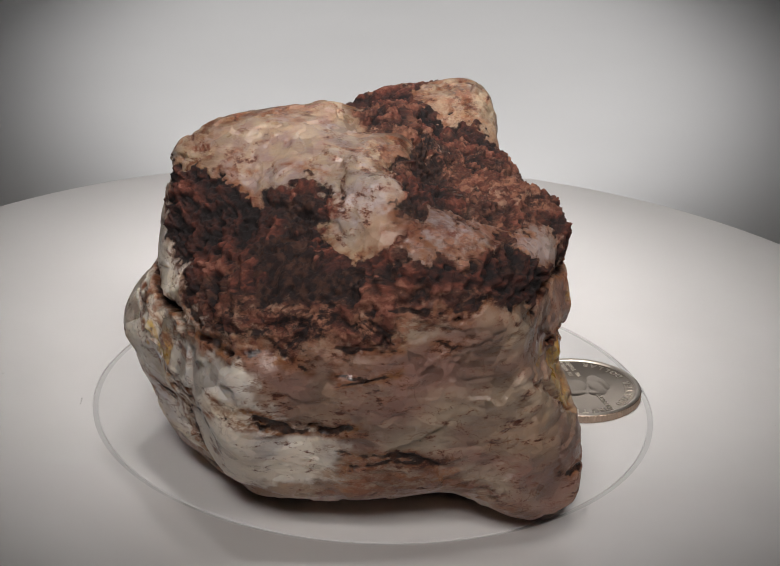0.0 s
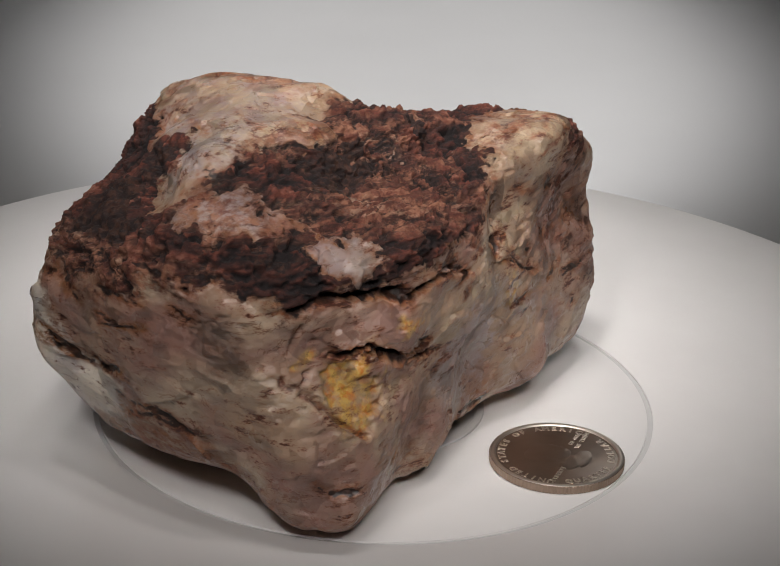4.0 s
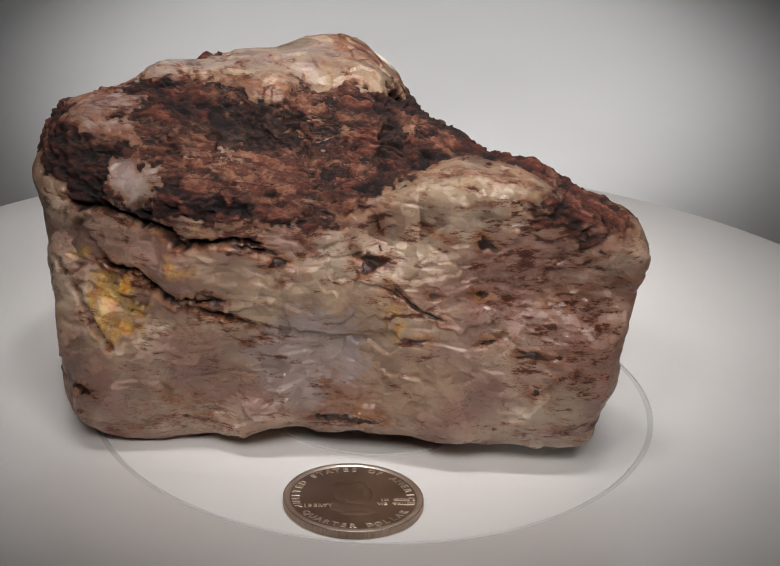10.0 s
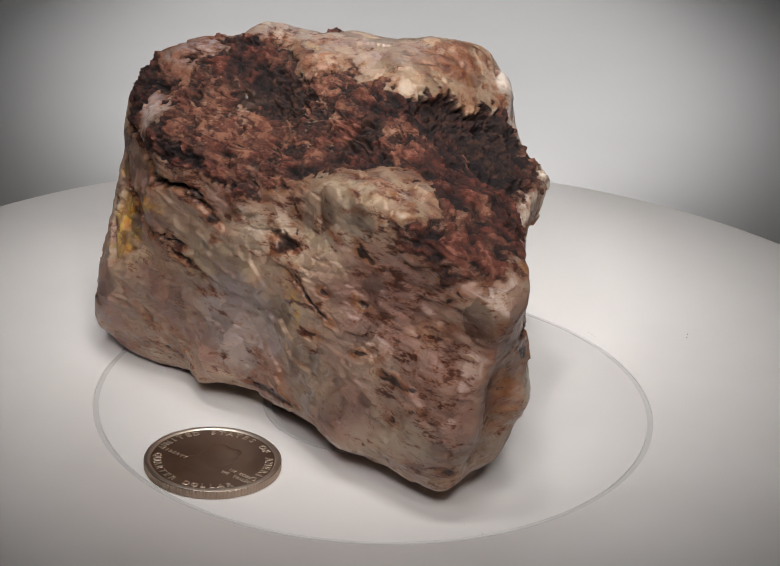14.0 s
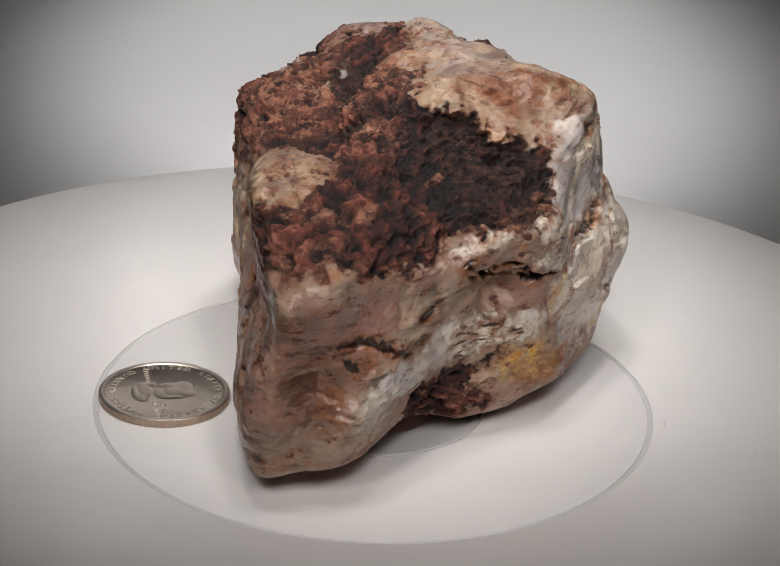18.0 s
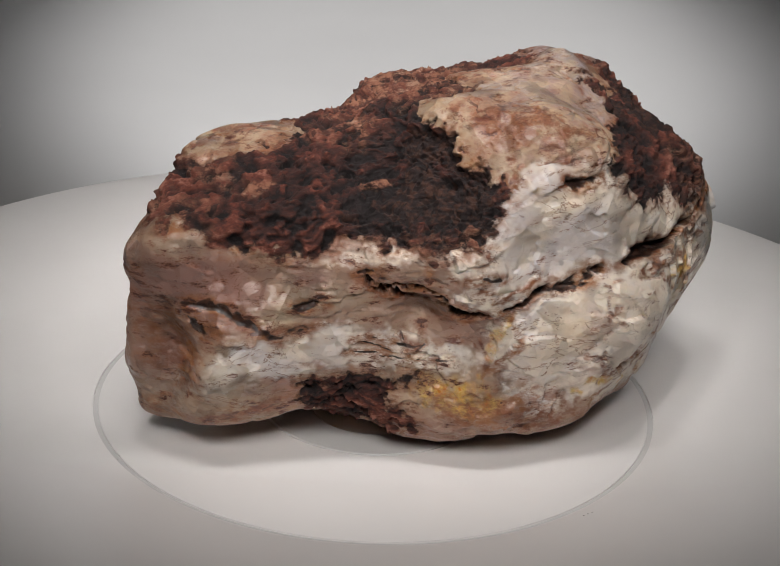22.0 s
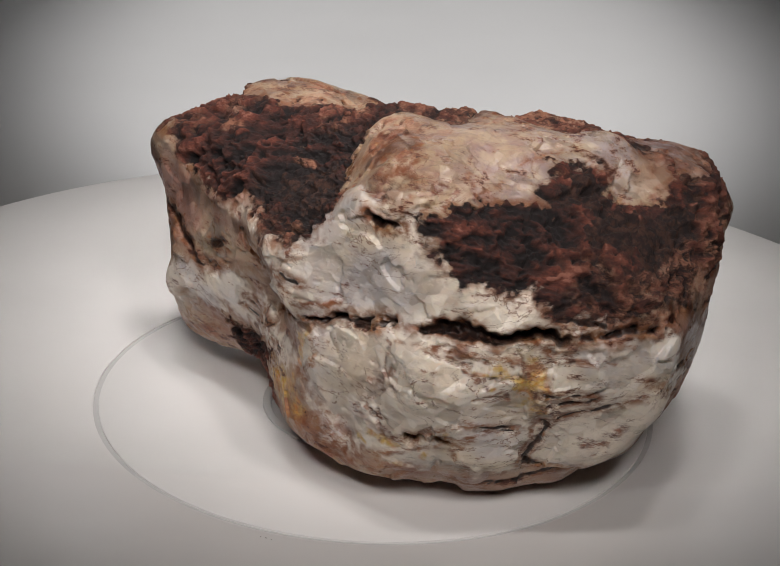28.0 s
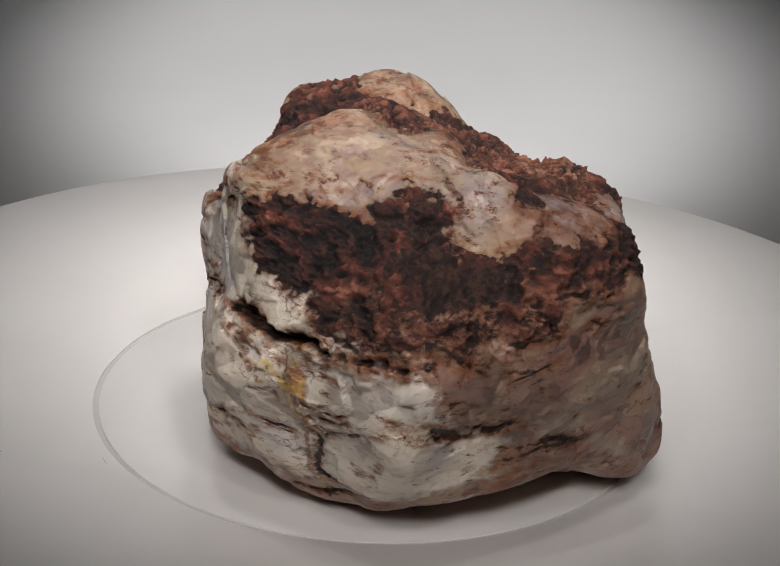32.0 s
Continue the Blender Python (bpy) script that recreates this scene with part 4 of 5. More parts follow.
area("specks", 0, (84.7, 1.1), (98.1, 2.6), (97.5, -4.9), (89.8, -2.9))
area("dark", 0, (-116.9, 41.2), (-100.2, 43.4), (-102.6, 31.8), (-111.9, 31.5), (-115.4, 36.3))
area("dark", 0, (-59.6, 47.5), (-58.3, 60.4), (-9.6, 65.7), (-39.1, 51), (-43.9, 44.3))
area("dark", 0, (59.4, 69.3), (77.6, 65.9), (62, 56.8), (40.3, 41.2), (49.7, 58.3))
# hole under the cap: sunk, with its shade painted dark
area("dark", 2.2, (111.9, 64.3), (130.3, 67), (148.4, 56.1), (161.5, 44.7), (157.9, 44.6), (128.1, 55.6))
area("dark", 0, (125.7, 51.6), (157.3, 41.5), (148.2, 31), (118.6, 31))
area("dark", 0, (-118.5, 17.8), (-107.7, 22.7), (-91.7, 26.1), (-84.9, 24.4), (-98.9, 20.2))
area("dark", 0, (-106.6, 23.8), (-94.7, 25.1), (-81.7, 25.2), (-95.7, 19.7), (-106.7, 20.6))
area("dark", 0, (128.7, 38), (165.7, 43.4), (162.9, 36.6), (153, 30.6), (137.7, 32.1))
area("dark", 0, (-108.4, 42.6), (-102.2, 35.5), (-120, 37.9))
area("dark", 0, (-110.2, 31.7), (-94.6, 23.2), (-112.1, 22.2), (-120, 25.9))
area("dark", 0, (-44.2, 43.5), (-56.4, 45.4), (-62.7, 54.9), (-5.9, 76.3), (-40.8, 49.6))
area("dark", 0, (-84.9, 38.4), (-75.1, 40.8), (-79.5, 37.1))
area("dark", 0, (-62.8, 24.9), (-56.1, 25.8), (-57, 23.4), (-61.8, 23.3))
area("crust", 0, (-79.6, 37.2), (-79.9, 46.3), (-77.5, 54.1), (-59.8, 61.6), (-41.5, 70.2), (-118.7, 82.4), (77.3, 78.1), (61.1, 65.1), (-10.7, 58.4), (-55.9, 51.2), (-64.3, 39.3), (-71.9, 36.5))
area("crust", 0, (-121.3, 41.5), (-114.4, 46.4), (-99.2, 43.9), (-98, 37.8), (-101.5, 32.9), (-110.4, 32.5), (-118.9, 35.4))
area("crust", 0, (-78.7, 41.3), (-84, 54.3), (-67, 62), (-50.7, 70.2), (-105.1, 77.3), (119.2, 80.4), (113.4, 69.3), (40.6, 69), (-33.7, 68.5), (-57.9, 45.9))
area("no_crust", 0, (-88.8, 53.4), (-127.1, 65.2), (-162.3, 53.9), (179.2, 45.9), (169.2, 40.8), (120.7, 68.3), (122.9, 78.9), (-116.1, 75.4), (-50.1, 72.1), (-68.8, 61.8))
area("tan", 0, (-48.3, 80.6), (-137.9, 80.3), (112, 77.9), (83.6, 77.1), (8.2, 80.5))
area("tan", 0, (-77.9, 53.2), (-69.6, 58.1), (-64.7, 56.9), (-67.5, 50.8))
area("rust", 0, (70.8, 4.7), (83.9, 9.2), (79.2, 4.2), (71.5, 1.5))
area("rust", 0, (80.9, 2.2), (89.5, 1), (93.4, -5.1), (85.7, -7), (80.4, -3.3))
area("rust", 0, (86.5, 2), (93.4, 1.8), (96, -5.3), (82.1, -9.5))
area("rust", 0, (13.7, -34.6), (35.2, -33.9), (37.1, -41.6), (17.5, -43.4))
area("rust", 0, (62.5, -15), (65.5, -13.7), (67, -15.6), (63.3, -17.5))
area("rust", 0, (77.8, 2.4), (91.1, -6.7), (90.3, -17.6), (82, -19.6))
area("mauve", 0, (49.2, 22.9), (75, 16.6), (74.3, -8.7), (53.2, -17.7))
area("specks", 0, (49.1, 24.2), (79.5, 15.1), (76, -15.1), (53.2, -17.7))
area("rust", 0, (-76.7, 77.6), (-116.6, 55.5), (-128.1, 43.4), (-169.1, 41.2), (158.4, 52.5))
area("mauve", 0, (-76.7, 77.6), (-100.1, 50.2), (-118.1, 41), (-165.9, 38.5), (157.9, 51))
area("crust", 0, (111.9, 64.3), (130.3, 67), (148.4, 56.1), (163.6, 43.3), (166.6, 34.4), (153.3, 24.1), (110.8, 31.2), (103.2, 47.8))
area("mauve", 0, (79.1, 9.6), (93.5, 13.8), (96.2, 1), (74.1, -3.6))
area("no_rust", 0, (-162.7, 43.9), (173.9, 80.4), (-139, 85.6), (-98.5, 45.3), (-115.5, 47.5), (-118.1, 40.6), (-139.3, 43.6), (-150.9, 39.3))
area("no_tan", 0, (-154.8, 44.1), (-160.3, 79.8), (-140.5, 83.5), (-98.5, 45.3), (-115.5, 47.5), (-118.1, 40.6), (-139.3, 43.6), (-148, 40.7))
area("no_rust", 0, (-156.4, 48), (-123.8, 62.8), (-102.6, 54.4), (-84.5, 44.6), (-91.8, 33.3), (-98.3, 42.9), (-116, 46.5), (-128.8, 40.5), (-144.5, 42.3))
area("no_crust", 0, (-53.9, 27), (-52, 30.5), (-41.1, 30.7), (-33.3, 25.1), (-36.7, 22.1), (-44.8, 22.2), (-49.7, 23.3))
area("lilac", 0, (-53.9, 27), (-52, 30.5), (-41.1, 30.7), (-33.3, 25.1), (-36.7, 22.1), (-44.8, 22.2), (-49.7, 23.3))
area("no_crust", 0, (-81.6, 28.9), (-79.3, 33.4), (-73.6, 38.3), (-63, 35), (-60.5, 29.9), (-66, 28.2), (-71.6, 27.1), (-76.9, 28))
area("lilac", 0, (-81, 29), (-79, 33), (-73.1, 37.4), (-63.4, 34.6), (-61.1, 30.3), (-66.1, 28.6), (-71.7, 27.5), (-77.1, 28.3))
stroke("tan", 0.41, 0, (177.7, 42.4), (-168.3, 43.9), (-156.2, 46.9))
stroke("tan", 0.49, 0.5, (178.7, 41.3), (-164.3, 41.7), (-154.2, 42.7))
stroke("tan", 0.48, 0.5, (-173.3, 39.1), (-157.3, 37.6))
stroke("tan", 1.09, 0, (89.3, -23), (97.3, -24.7), (107.4, -24.4))
stroke("ochre", 1.23, 0, (142.4, -23.1), (152.5, -29.2), (162.5, -27.7))
stroke("ochre", 0.87, 0, (165.6, 1.3), (161.5, -4.5), (160.5, -13.5))
stroke("ochre", 0.86, 0, (36.1, 1.8), (37.1, -3.4))
stroke("ochre", 0.77, 0, (-54.1, 4.4), (-51.1, 7.4))
stroke("tan", 1.52, 0, (4, 15.2), (-0, 10.2))
stroke("tan", 1.05, 0, (-46, -24.9), (-40, -31.2), (-31.8, -31.8), (-18, -38.4))
stroke("tan", 1.07, 0, (63.2, -25.3), (68.2, -22.4), (72.2, -20.3))
stroke("tan", 1.07, 0, (-97.6, -23), (-76, -19.7), (-63, -21.1), (-56.1, -26.6), (-45, -25.8))
stroke("tan", 0.87, 0, (15, -28.5), (21.1, -31.6))
stroke("tan", 0.70, 0, (63.2, -14.2), (64.2, -17.6))
stroke("ochre", 0.72, 0, (-136.2, 4.8), (-135.2, -0.6), (-132.2, -8.1))
stroke("ochre", 0.57, 0, (-135.2, 2.9), (-131.2, -2.3), (-134.3, -7.8))
stroke("ochre", 0.48, 0, (-143.2, -1.8), (-140.2, 0.9))
stroke("tan", 0.43, 1, (-53.1, 12.6), (-56.1, 5.5), (-56.1, 1.4), (-51.1, -2.7), (-45, -7.6), (-40, -11.4))
stroke("tan", 0.26, 0.3, (130.5, -7.9), (131.4, -13.7), (138.4, -14.7), (141.5, -9.8), (133.5, -7.7))
stroke("tan", 0.26, 0.2, (142.5, -9.2), (152.5, -7.6), (160.5, -13.5), (159.5, -17.6))
stroke("tan", 0.63, 0.2, (-167.2, -1.1), (-164.3, -4.2), (-171.2, -4.6))
stroke("tan", 0.45, 0.2, (-175.3, -14.4), (-173.3, -12.1), (-166.3, -13.8))
stroke("ochre", 0.82, 0.2, (-170.3, -19.9), (-163.3, -20.8))
stroke("tan", 0.33, 0.3, (-167.2, -1.1), (-165.3, -3.5), (-168.3, -8.1))
stroke("tan", 0.33, 0.4, (-171.3, -12.7), (-168.3, -14.1), (-166.3, -20.7))
stroke("tan", 0.76, 0.3, (172.7, -26.4), (-177.3, -24.7))
stroke("ochre", 0.74, 1.6, (-161.3, -17.6), (-154.2, -16.7))
stroke("ochre", 0.83, 1.5, (-159.3, -18), (-153.2, -17.8))
stroke("tan", 0.86, 0, (-156.3, 36.6), (-151.2, 42.7))
stroke("tan", 0.57, 0.3, (-56.1, 2.4), (-50.1, -2.7), (-44, -8.4))
stroke("tan", 0.70, 0, (66.2, -17.8), (69.2, -15))
stroke("tan", 0.84, 0, (2.9, 28.1), (11, 20.1))
stroke("tan", 0.94, 0, (68.2, 26.9), (60, 39), (45, 34))
stroke("tan", 0.60, 0, (-133.2, 5.1), (-121.2, 3.1))
stroke("tan", 1.14, 0, (-116.2, -10.9), (-119.2, -17.7))
stroke("tan", 0.81, 0, (-115.1, 59), (-90.2, 56.6), (-76.3, 46.8))
stroke("tan", 0.81, 0, (-177.3, 45.4), (-172.3, 39.1))
stroke("rust", 2.45, 0, (73.2, 16.8), (87.3, 16))
stroke("ochre", 0.86, 0, (35.1, 1.9), (39.1, -1.3))
stroke("tan", 0.76, 0, (86.2, 24.9), (91.2, 29.8))
stroke("tan", 0.60, 0, (109.1, 40.2), (118.3, 43.8))
stroke("tan", 0.50, 0, (176.7, 46.7), (-169.3, 43.9), (-153.2, 43.7))
stroke("tan", 0.49, 0, (177.7, 43.5), (-163.3, 41.8))
stroke("tan", 0.42, 0.2, (-165.2, 0.4), (-165.3, -4.4), (-170.3, -9.1))
stroke("tan", 0.42, 0.2, (-168.3, -12.2), (-164.3, -18.3))
stroke("ochre", 1.21, 0, (141.4, -27.4), (160.5, -25.7))
stroke("tan", 0.50, 0, (45.1, 37.5), (54.1, 34), (62.1, 31), (73.2, 27.8))
stroke("tan", 0.58, 0, (51.1, 28.9), (61.1, 27.8))
stroke("rust", 0.67, 0, (56, 37.3), (68.1, 28.9))
stroke("tan", 0.60, 0, (66.1, 30), (67.1, 38.1), (71, 45.4))
stroke("rust", 0.60, 0, (68.1, 28.9), (72.1, 35.6), (74.1, 42.2))
stroke("rust", 0.73, 0, (-164.3, 5.7), (-153.2, 6.5), (-143.2, 5.1), (-134.2, 3), (-130.2, -2.2))
stroke("rust", 0.58, 0, (-131.2, -2.3), (-133.2, -11.6), (-133.2, -25.4))
stroke("rust", 0.66, 0, (-166.3, -19.5), (-153.2, -17.8), (-145.2, -14))
stroke("rust", 1.20, 0, (153.5, -28), (165.5, -29.8), (-179.4, -32.4), (-164.3, -34.3))
stroke("tan", 0.56, 0, (-155.2, 5.6), (-148.2, 3.5))
stroke("tan", 0.48, 0, (-147.2, 1.4), (-142.2, 0))
stroke("tan", 0.41, 0, (-146.2, -3.5), (-140.2, -5))
stroke("tan", 0.84, 0, (-122.2, -16.9), (-117.2, -17.2))
stroke("rust", 0.95, 0, (-151.2, 8.5), (-137.2, 9), (-131.2, 6.3))
stroke("tan", 0.72, 0, (-138.2, 5.8), (-135.2, 0.2), (-132.2, -6.8))
stroke("tan", 0.48, 0, (-149.2, 2.5), (-144.2, -1.7))
stroke("tan", 0.48, 0, (-142.2, 2), (-139.2, -5.7))
stroke("rust", 0.75, 0, (-163.3, -18.4), (-151.2, -18.8), (-145.3, -27.5))
stroke("rust", 0.80, 0, (-110.1, -0.8), (-99.3, -3.1), (-90, -4.6))
stroke("rust", 1.45, 0, (-91, -13.6), (-79, -14.1), (-71, -16.8))
stroke("rust", 0.96, 0, (-120.2, 13.9), (-109, 11.3), (-102.6, 8.9))
stroke("rust", 0.85, 0, (86.3, 3), (91.3, -0.4), (96.3, -1.5))
stroke("rust", 0.68, 0, (122.5, 8.4), (139.7, -0.9), (152.5, -0.3))
stroke("tan", 0.34, 0, (142.4, -13.3), (143.5, -9.8), (156.5, -7), (160.5, -15.5))
stroke("rust", 1.75, 0, (-11.5, 66.8), (18.7, 66.2), (45, 67.9))
stroke("tan", 0.76, 0, (-144.2, 40.9), (-145.2, 46.2), (-141.1, 54.2))
stroke("rust", 0.83, 0, (-142.2, 41), (-120.2, 49.1), (-101.7, 48.5))
stroke("tan", 0.67, -0.5, (-45.2, 33.2), (-33.2, 36.5), (-16.1, 36.7), (1.8, 39.5))
stroke("tan", 0.68, -0.5, (-0.3, 51.4), (19.9, 47.6), (36.9, 47.2))
stroke("tan", 0.89, 0, (-94.6, 54.3), (-97.2, 65), (-87.2, 71.2))
stroke("rust", 1.08, 0, (-57.9, 63.5), (-69.1, 71.3), (156.6, 84))
stroke("rust", 1.13, 0, (174.7, 48.8), (170.6, 37.3), (164.6, 35.4))
stroke("tan", 0.86, 0, (163.6, 37.6), (-178.3, 45.5), (-149.2, 42.7))
stroke("rust", 0.85, 0, (144.5, 14.9), (161.5, 7.5), (175.8, 11.1))
stroke("rust", 0.90, 0, (-169.3, -25.2), (-156.2, -19.8), (-147.2, -16.3))
stroke("ochre", 0.71, 0, (-174.3, -22.5), (-163.3, -27.2))
stroke("rust", 1.25, 0, (164.5, -32.1), (-172.4, -36.7), (-157.2, -30.5))
stroke("rust", 0.76, 0, (164.6, 1.4), (169.6, -7.5), (159.5, -19.6))
stroke("tan", 0.49, 0, (-173.2, 8.2), (-166.2, 4.4), (-167.2, -3.9))
stroke("ochre", 0.73, 0, (-143.2, 3.1), (-134.2, -0.5), (-131.2, -8.3))
stroke("rust", 0.58, 0, (-156.2, -13.3), (-145.2, -11.1), (-135.2, -13.7))
# two slots below ledges, cut in, their shade painted dark
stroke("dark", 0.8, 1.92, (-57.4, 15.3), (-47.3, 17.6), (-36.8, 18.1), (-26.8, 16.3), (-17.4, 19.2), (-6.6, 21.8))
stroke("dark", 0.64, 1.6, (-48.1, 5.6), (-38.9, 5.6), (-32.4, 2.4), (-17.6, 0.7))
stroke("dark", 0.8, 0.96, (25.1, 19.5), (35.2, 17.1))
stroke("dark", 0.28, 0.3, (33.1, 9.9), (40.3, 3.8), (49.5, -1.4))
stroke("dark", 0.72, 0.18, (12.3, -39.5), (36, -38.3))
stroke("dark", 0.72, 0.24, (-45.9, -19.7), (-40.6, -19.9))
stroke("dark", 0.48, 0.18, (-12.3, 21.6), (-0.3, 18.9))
stroke("tan", 0.6, 1, (-51.9, 3.3), (-53, -0), (-48.7, -4.3), (-39.3, -11.5))
stroke("dark", 0.28, 0.12, (57.1, -5.7), (62.1, -5.1))
stroke("dark", 0.32, 0.12, (62.5, -7.3), (68, -7.4))
stroke("dark", 0.32, 0.12, (57.7, 4.4), (59.6, 5.2))
stroke("dark", 0.28, 0.12, (-12.1, -13.3), (-5.7, -12.4))
stroke("dark", 0.28, 0.12, (63.6, -16.1), (65, -15.3))
stroke("dark", 0.56, 0.18, (56.4, 20), (60.7, 16.5))
stroke("dark", 0.4, 0.12, (68.7, 20), (72.4, 17.6))
stroke("dark", 0.4, 0.12, (45.5, 26.6), (51.4, 21.5))
stroke("dark", 0.32, 0.12, (-30.8, -30.9), (-26.4, -35.7))
stroke("dark", 0.64, 1.6, (-56.8, 15.7), (-49.6, 17.9), (-40.7, 17.9), (-30.1, 18.6), (-5.1, 19.2))
stroke("dark", 0.64, 1.28, (-44.7, 5.9), (-32.6, 1.9), (-7.2, -7.8))
stroke("dark", 0.72, 0.48, (-109.6, -3.8), (-102.4, -4.8), (-91, -4.7))
stroke("dark", 0.56, 0.3, (-91.5, -14.6), (-80.6, -10.9), (-72.6, -14.7))
stroke("dark", 0.4, 0.24, (-75.4, 19.9), (-68.4, 20.3), (-61.5, 19.4))
stroke("dark", 0.64, 0.3, (-44, -19.4), (-40.7, -20.3))
stroke("dark", 0.28, 0.12, (-83.3, 7.3), (-93.6, 5.6))
stroke("dark", 0.48, 0.18, (-93.1, 11.6), (-83.9, 12.1))
stroke("dark", 0.28, 0.12, (-77.5, 13.3), (-73.8, 11.9))
stroke("dark", 0.8, 0.6, (24.8, 20.1), (33.5, 17.9), (26.5, 15.2))
stroke("dark", 0.32, 0.3, (35.9, 10.4), (41.4, 2.9), (49.8, -1.5))
stroke("dark", 0.4, 0.18, (40.9, -7.5), (45.8, -7.1))
stroke("dark", 0.32, 0.12, (56.7, -6.4), (62.1, -4.5))
stroke("dark", 0.32, 0.12, (62.4, -8.6), (68.6, -7.1))
stroke("dark", 0.64, 0.18, (9.9, -40.3), (35.8, -38.6))
stroke("dark", 0.64, 0.18, (64.2, -15.3), (65.1, -15.4))
stroke("dark", 0.48, 0.24, (56.8, 5.9), (59.3, 5.1))
stroke("dark", 0.4, 0.18, (46.5, 6.1), (48.9, 5.4))
stroke("dark", 0.48, 0.24, (56.6, 21.5), (59.9, 17.3))
stroke("dark", 0.8, 0.6, (70.5, 19.4), (72.4, 18.3))
stroke("dark", 0.56, 0.6, (-22.2, 3.8), (-16.6, 1.1))
stroke("dark", 0.72, 0.48, (-4.3, 15.1), (1.1, 17.5))
stroke("dark", 0.4, 0.24, (33.4, 30.7), (34.7, 21.4))
stroke("dark", 0.32, 0.12, (67.2, -11.8), (69.5, -10))
stroke("dark", 0.4, 0.18, (73.8, 10.7), (74.5, 11.6))
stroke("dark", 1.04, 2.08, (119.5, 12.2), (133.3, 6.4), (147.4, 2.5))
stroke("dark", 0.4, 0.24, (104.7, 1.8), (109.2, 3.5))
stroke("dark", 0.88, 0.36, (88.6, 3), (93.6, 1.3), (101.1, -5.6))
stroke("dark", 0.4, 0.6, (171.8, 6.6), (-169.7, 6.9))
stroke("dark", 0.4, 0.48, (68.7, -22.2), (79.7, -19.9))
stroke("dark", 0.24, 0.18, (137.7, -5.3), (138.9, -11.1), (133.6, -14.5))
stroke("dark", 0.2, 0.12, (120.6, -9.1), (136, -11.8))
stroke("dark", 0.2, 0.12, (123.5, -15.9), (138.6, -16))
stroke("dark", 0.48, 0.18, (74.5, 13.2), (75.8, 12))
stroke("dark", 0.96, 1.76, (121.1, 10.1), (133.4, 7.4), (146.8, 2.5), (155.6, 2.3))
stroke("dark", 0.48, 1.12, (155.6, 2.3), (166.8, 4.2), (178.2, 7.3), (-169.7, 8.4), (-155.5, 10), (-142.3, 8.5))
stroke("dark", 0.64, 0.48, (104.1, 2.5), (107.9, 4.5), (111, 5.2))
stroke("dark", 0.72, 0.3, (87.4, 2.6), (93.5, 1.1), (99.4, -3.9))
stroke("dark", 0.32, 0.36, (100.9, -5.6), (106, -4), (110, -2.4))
stroke("dark", 0.48, 0.24, (117, 13.8), (122.6, 15.2))
stroke("dark", 0.8, 0.6, (-176.9, 36.5), (-170.6, 33.9))
stroke("tan", 0.6, 0.4, (178.2, 42.9), (-171.9, 39.7))
stroke("dark", 0.32, 0.12, (155.2, 14.4), (160.5, 12.8))
stroke("dark", 0.2, 0.12, (114.3, -13.7), (124.3, -15))
stroke("dark", 0.2, 0.12, (130.4, -7.2), (132.6, -12.7), (137.6, -11.3))
stroke("dark", 0.64, 0.24, (73.3, -19), (75, -20.5))
stroke("dark", 0.88, 0.18, (88.8, -0.2), (91, -4.2))
stroke("dark", 0.24, 0.18, (124, 23.3), (124.8, 13))
stroke("dark", 0.24, 0.18, (138.8, 21.4), (139.8, 14.1))
stroke("dark", 0.96, 0.48, (87.9, 20.3), (88.1, 21.6))
stroke("dark", 0.96, 0.36, (108.9, 26.5), (115.4, 28.8))
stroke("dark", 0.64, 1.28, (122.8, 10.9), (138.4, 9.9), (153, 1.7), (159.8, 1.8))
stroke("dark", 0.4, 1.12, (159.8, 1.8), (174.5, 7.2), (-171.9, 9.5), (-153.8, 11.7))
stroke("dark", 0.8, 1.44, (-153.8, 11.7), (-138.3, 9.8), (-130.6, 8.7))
stroke("dark", 0.56, 0.36, (104.1, 3.5), (110.8, 4.4))
stroke("dark", 0.48, 0.3, (101.4, -4.1), (109.5, -2.9))
stroke("dark", 0.4, 0.36, (-132.9, -2.8), (-123.9, -2.4))
stroke("dark", 0.48, 0.3, (-129.6, 12.9), (-120.3, 10.7))
stroke("dark", 0.8, 0.6, (-175.4, 35.9), (-166.3, 32.5))
stroke("dark", 0.24, 0.12, (116.3, -9.2), (128.1, -14))
stroke("dark", 0.24, 0.12, (139, -16.1), (149, -15.5))
stroke("dark", 0.32, 0.12, (160.3, -16.9), (163.6, -17.4))
stroke("dark", 0.72, 0.36, (-159.9, -17.6), (-156.6, -15))
stroke("dark", 0.32, 0.18, (-148, -11.2), (-137.6, -13))
stroke("tan", 0.3, 0.2, (-164.3, 0.2), (-165.3, -4.8), (-172.4, -11.7))
stroke("tan", 0.3, 0.2, (-172.3, -13.1), (-166.4, -15.9), (-167.9, -21))
stroke("tan", 0.5, 0.3, (176.6, 46.3), (-171.6, 43), (-157.8, 42.1))
stroke("tan", 0.4, 0.3, (177.6, 41.3), (-172.1, 41.2))
stroke("mauve", 0.8, 0, (177.3, -24.4), (-178.6, -24.3))
stroke("mauve", 1.2, 0, (-170.4, -2.2), (-165.3, -1.2))
stroke("mauve", 1.2, 0, (-172, -16), (-167.3, -17.6))
stroke("ochre", 0.5, 0, (-138.3, -1.5), (-132.9, 2.8))
stroke("ochre", 0.6, 0, (-169.3, -19.6), (-166.7, -20.9))
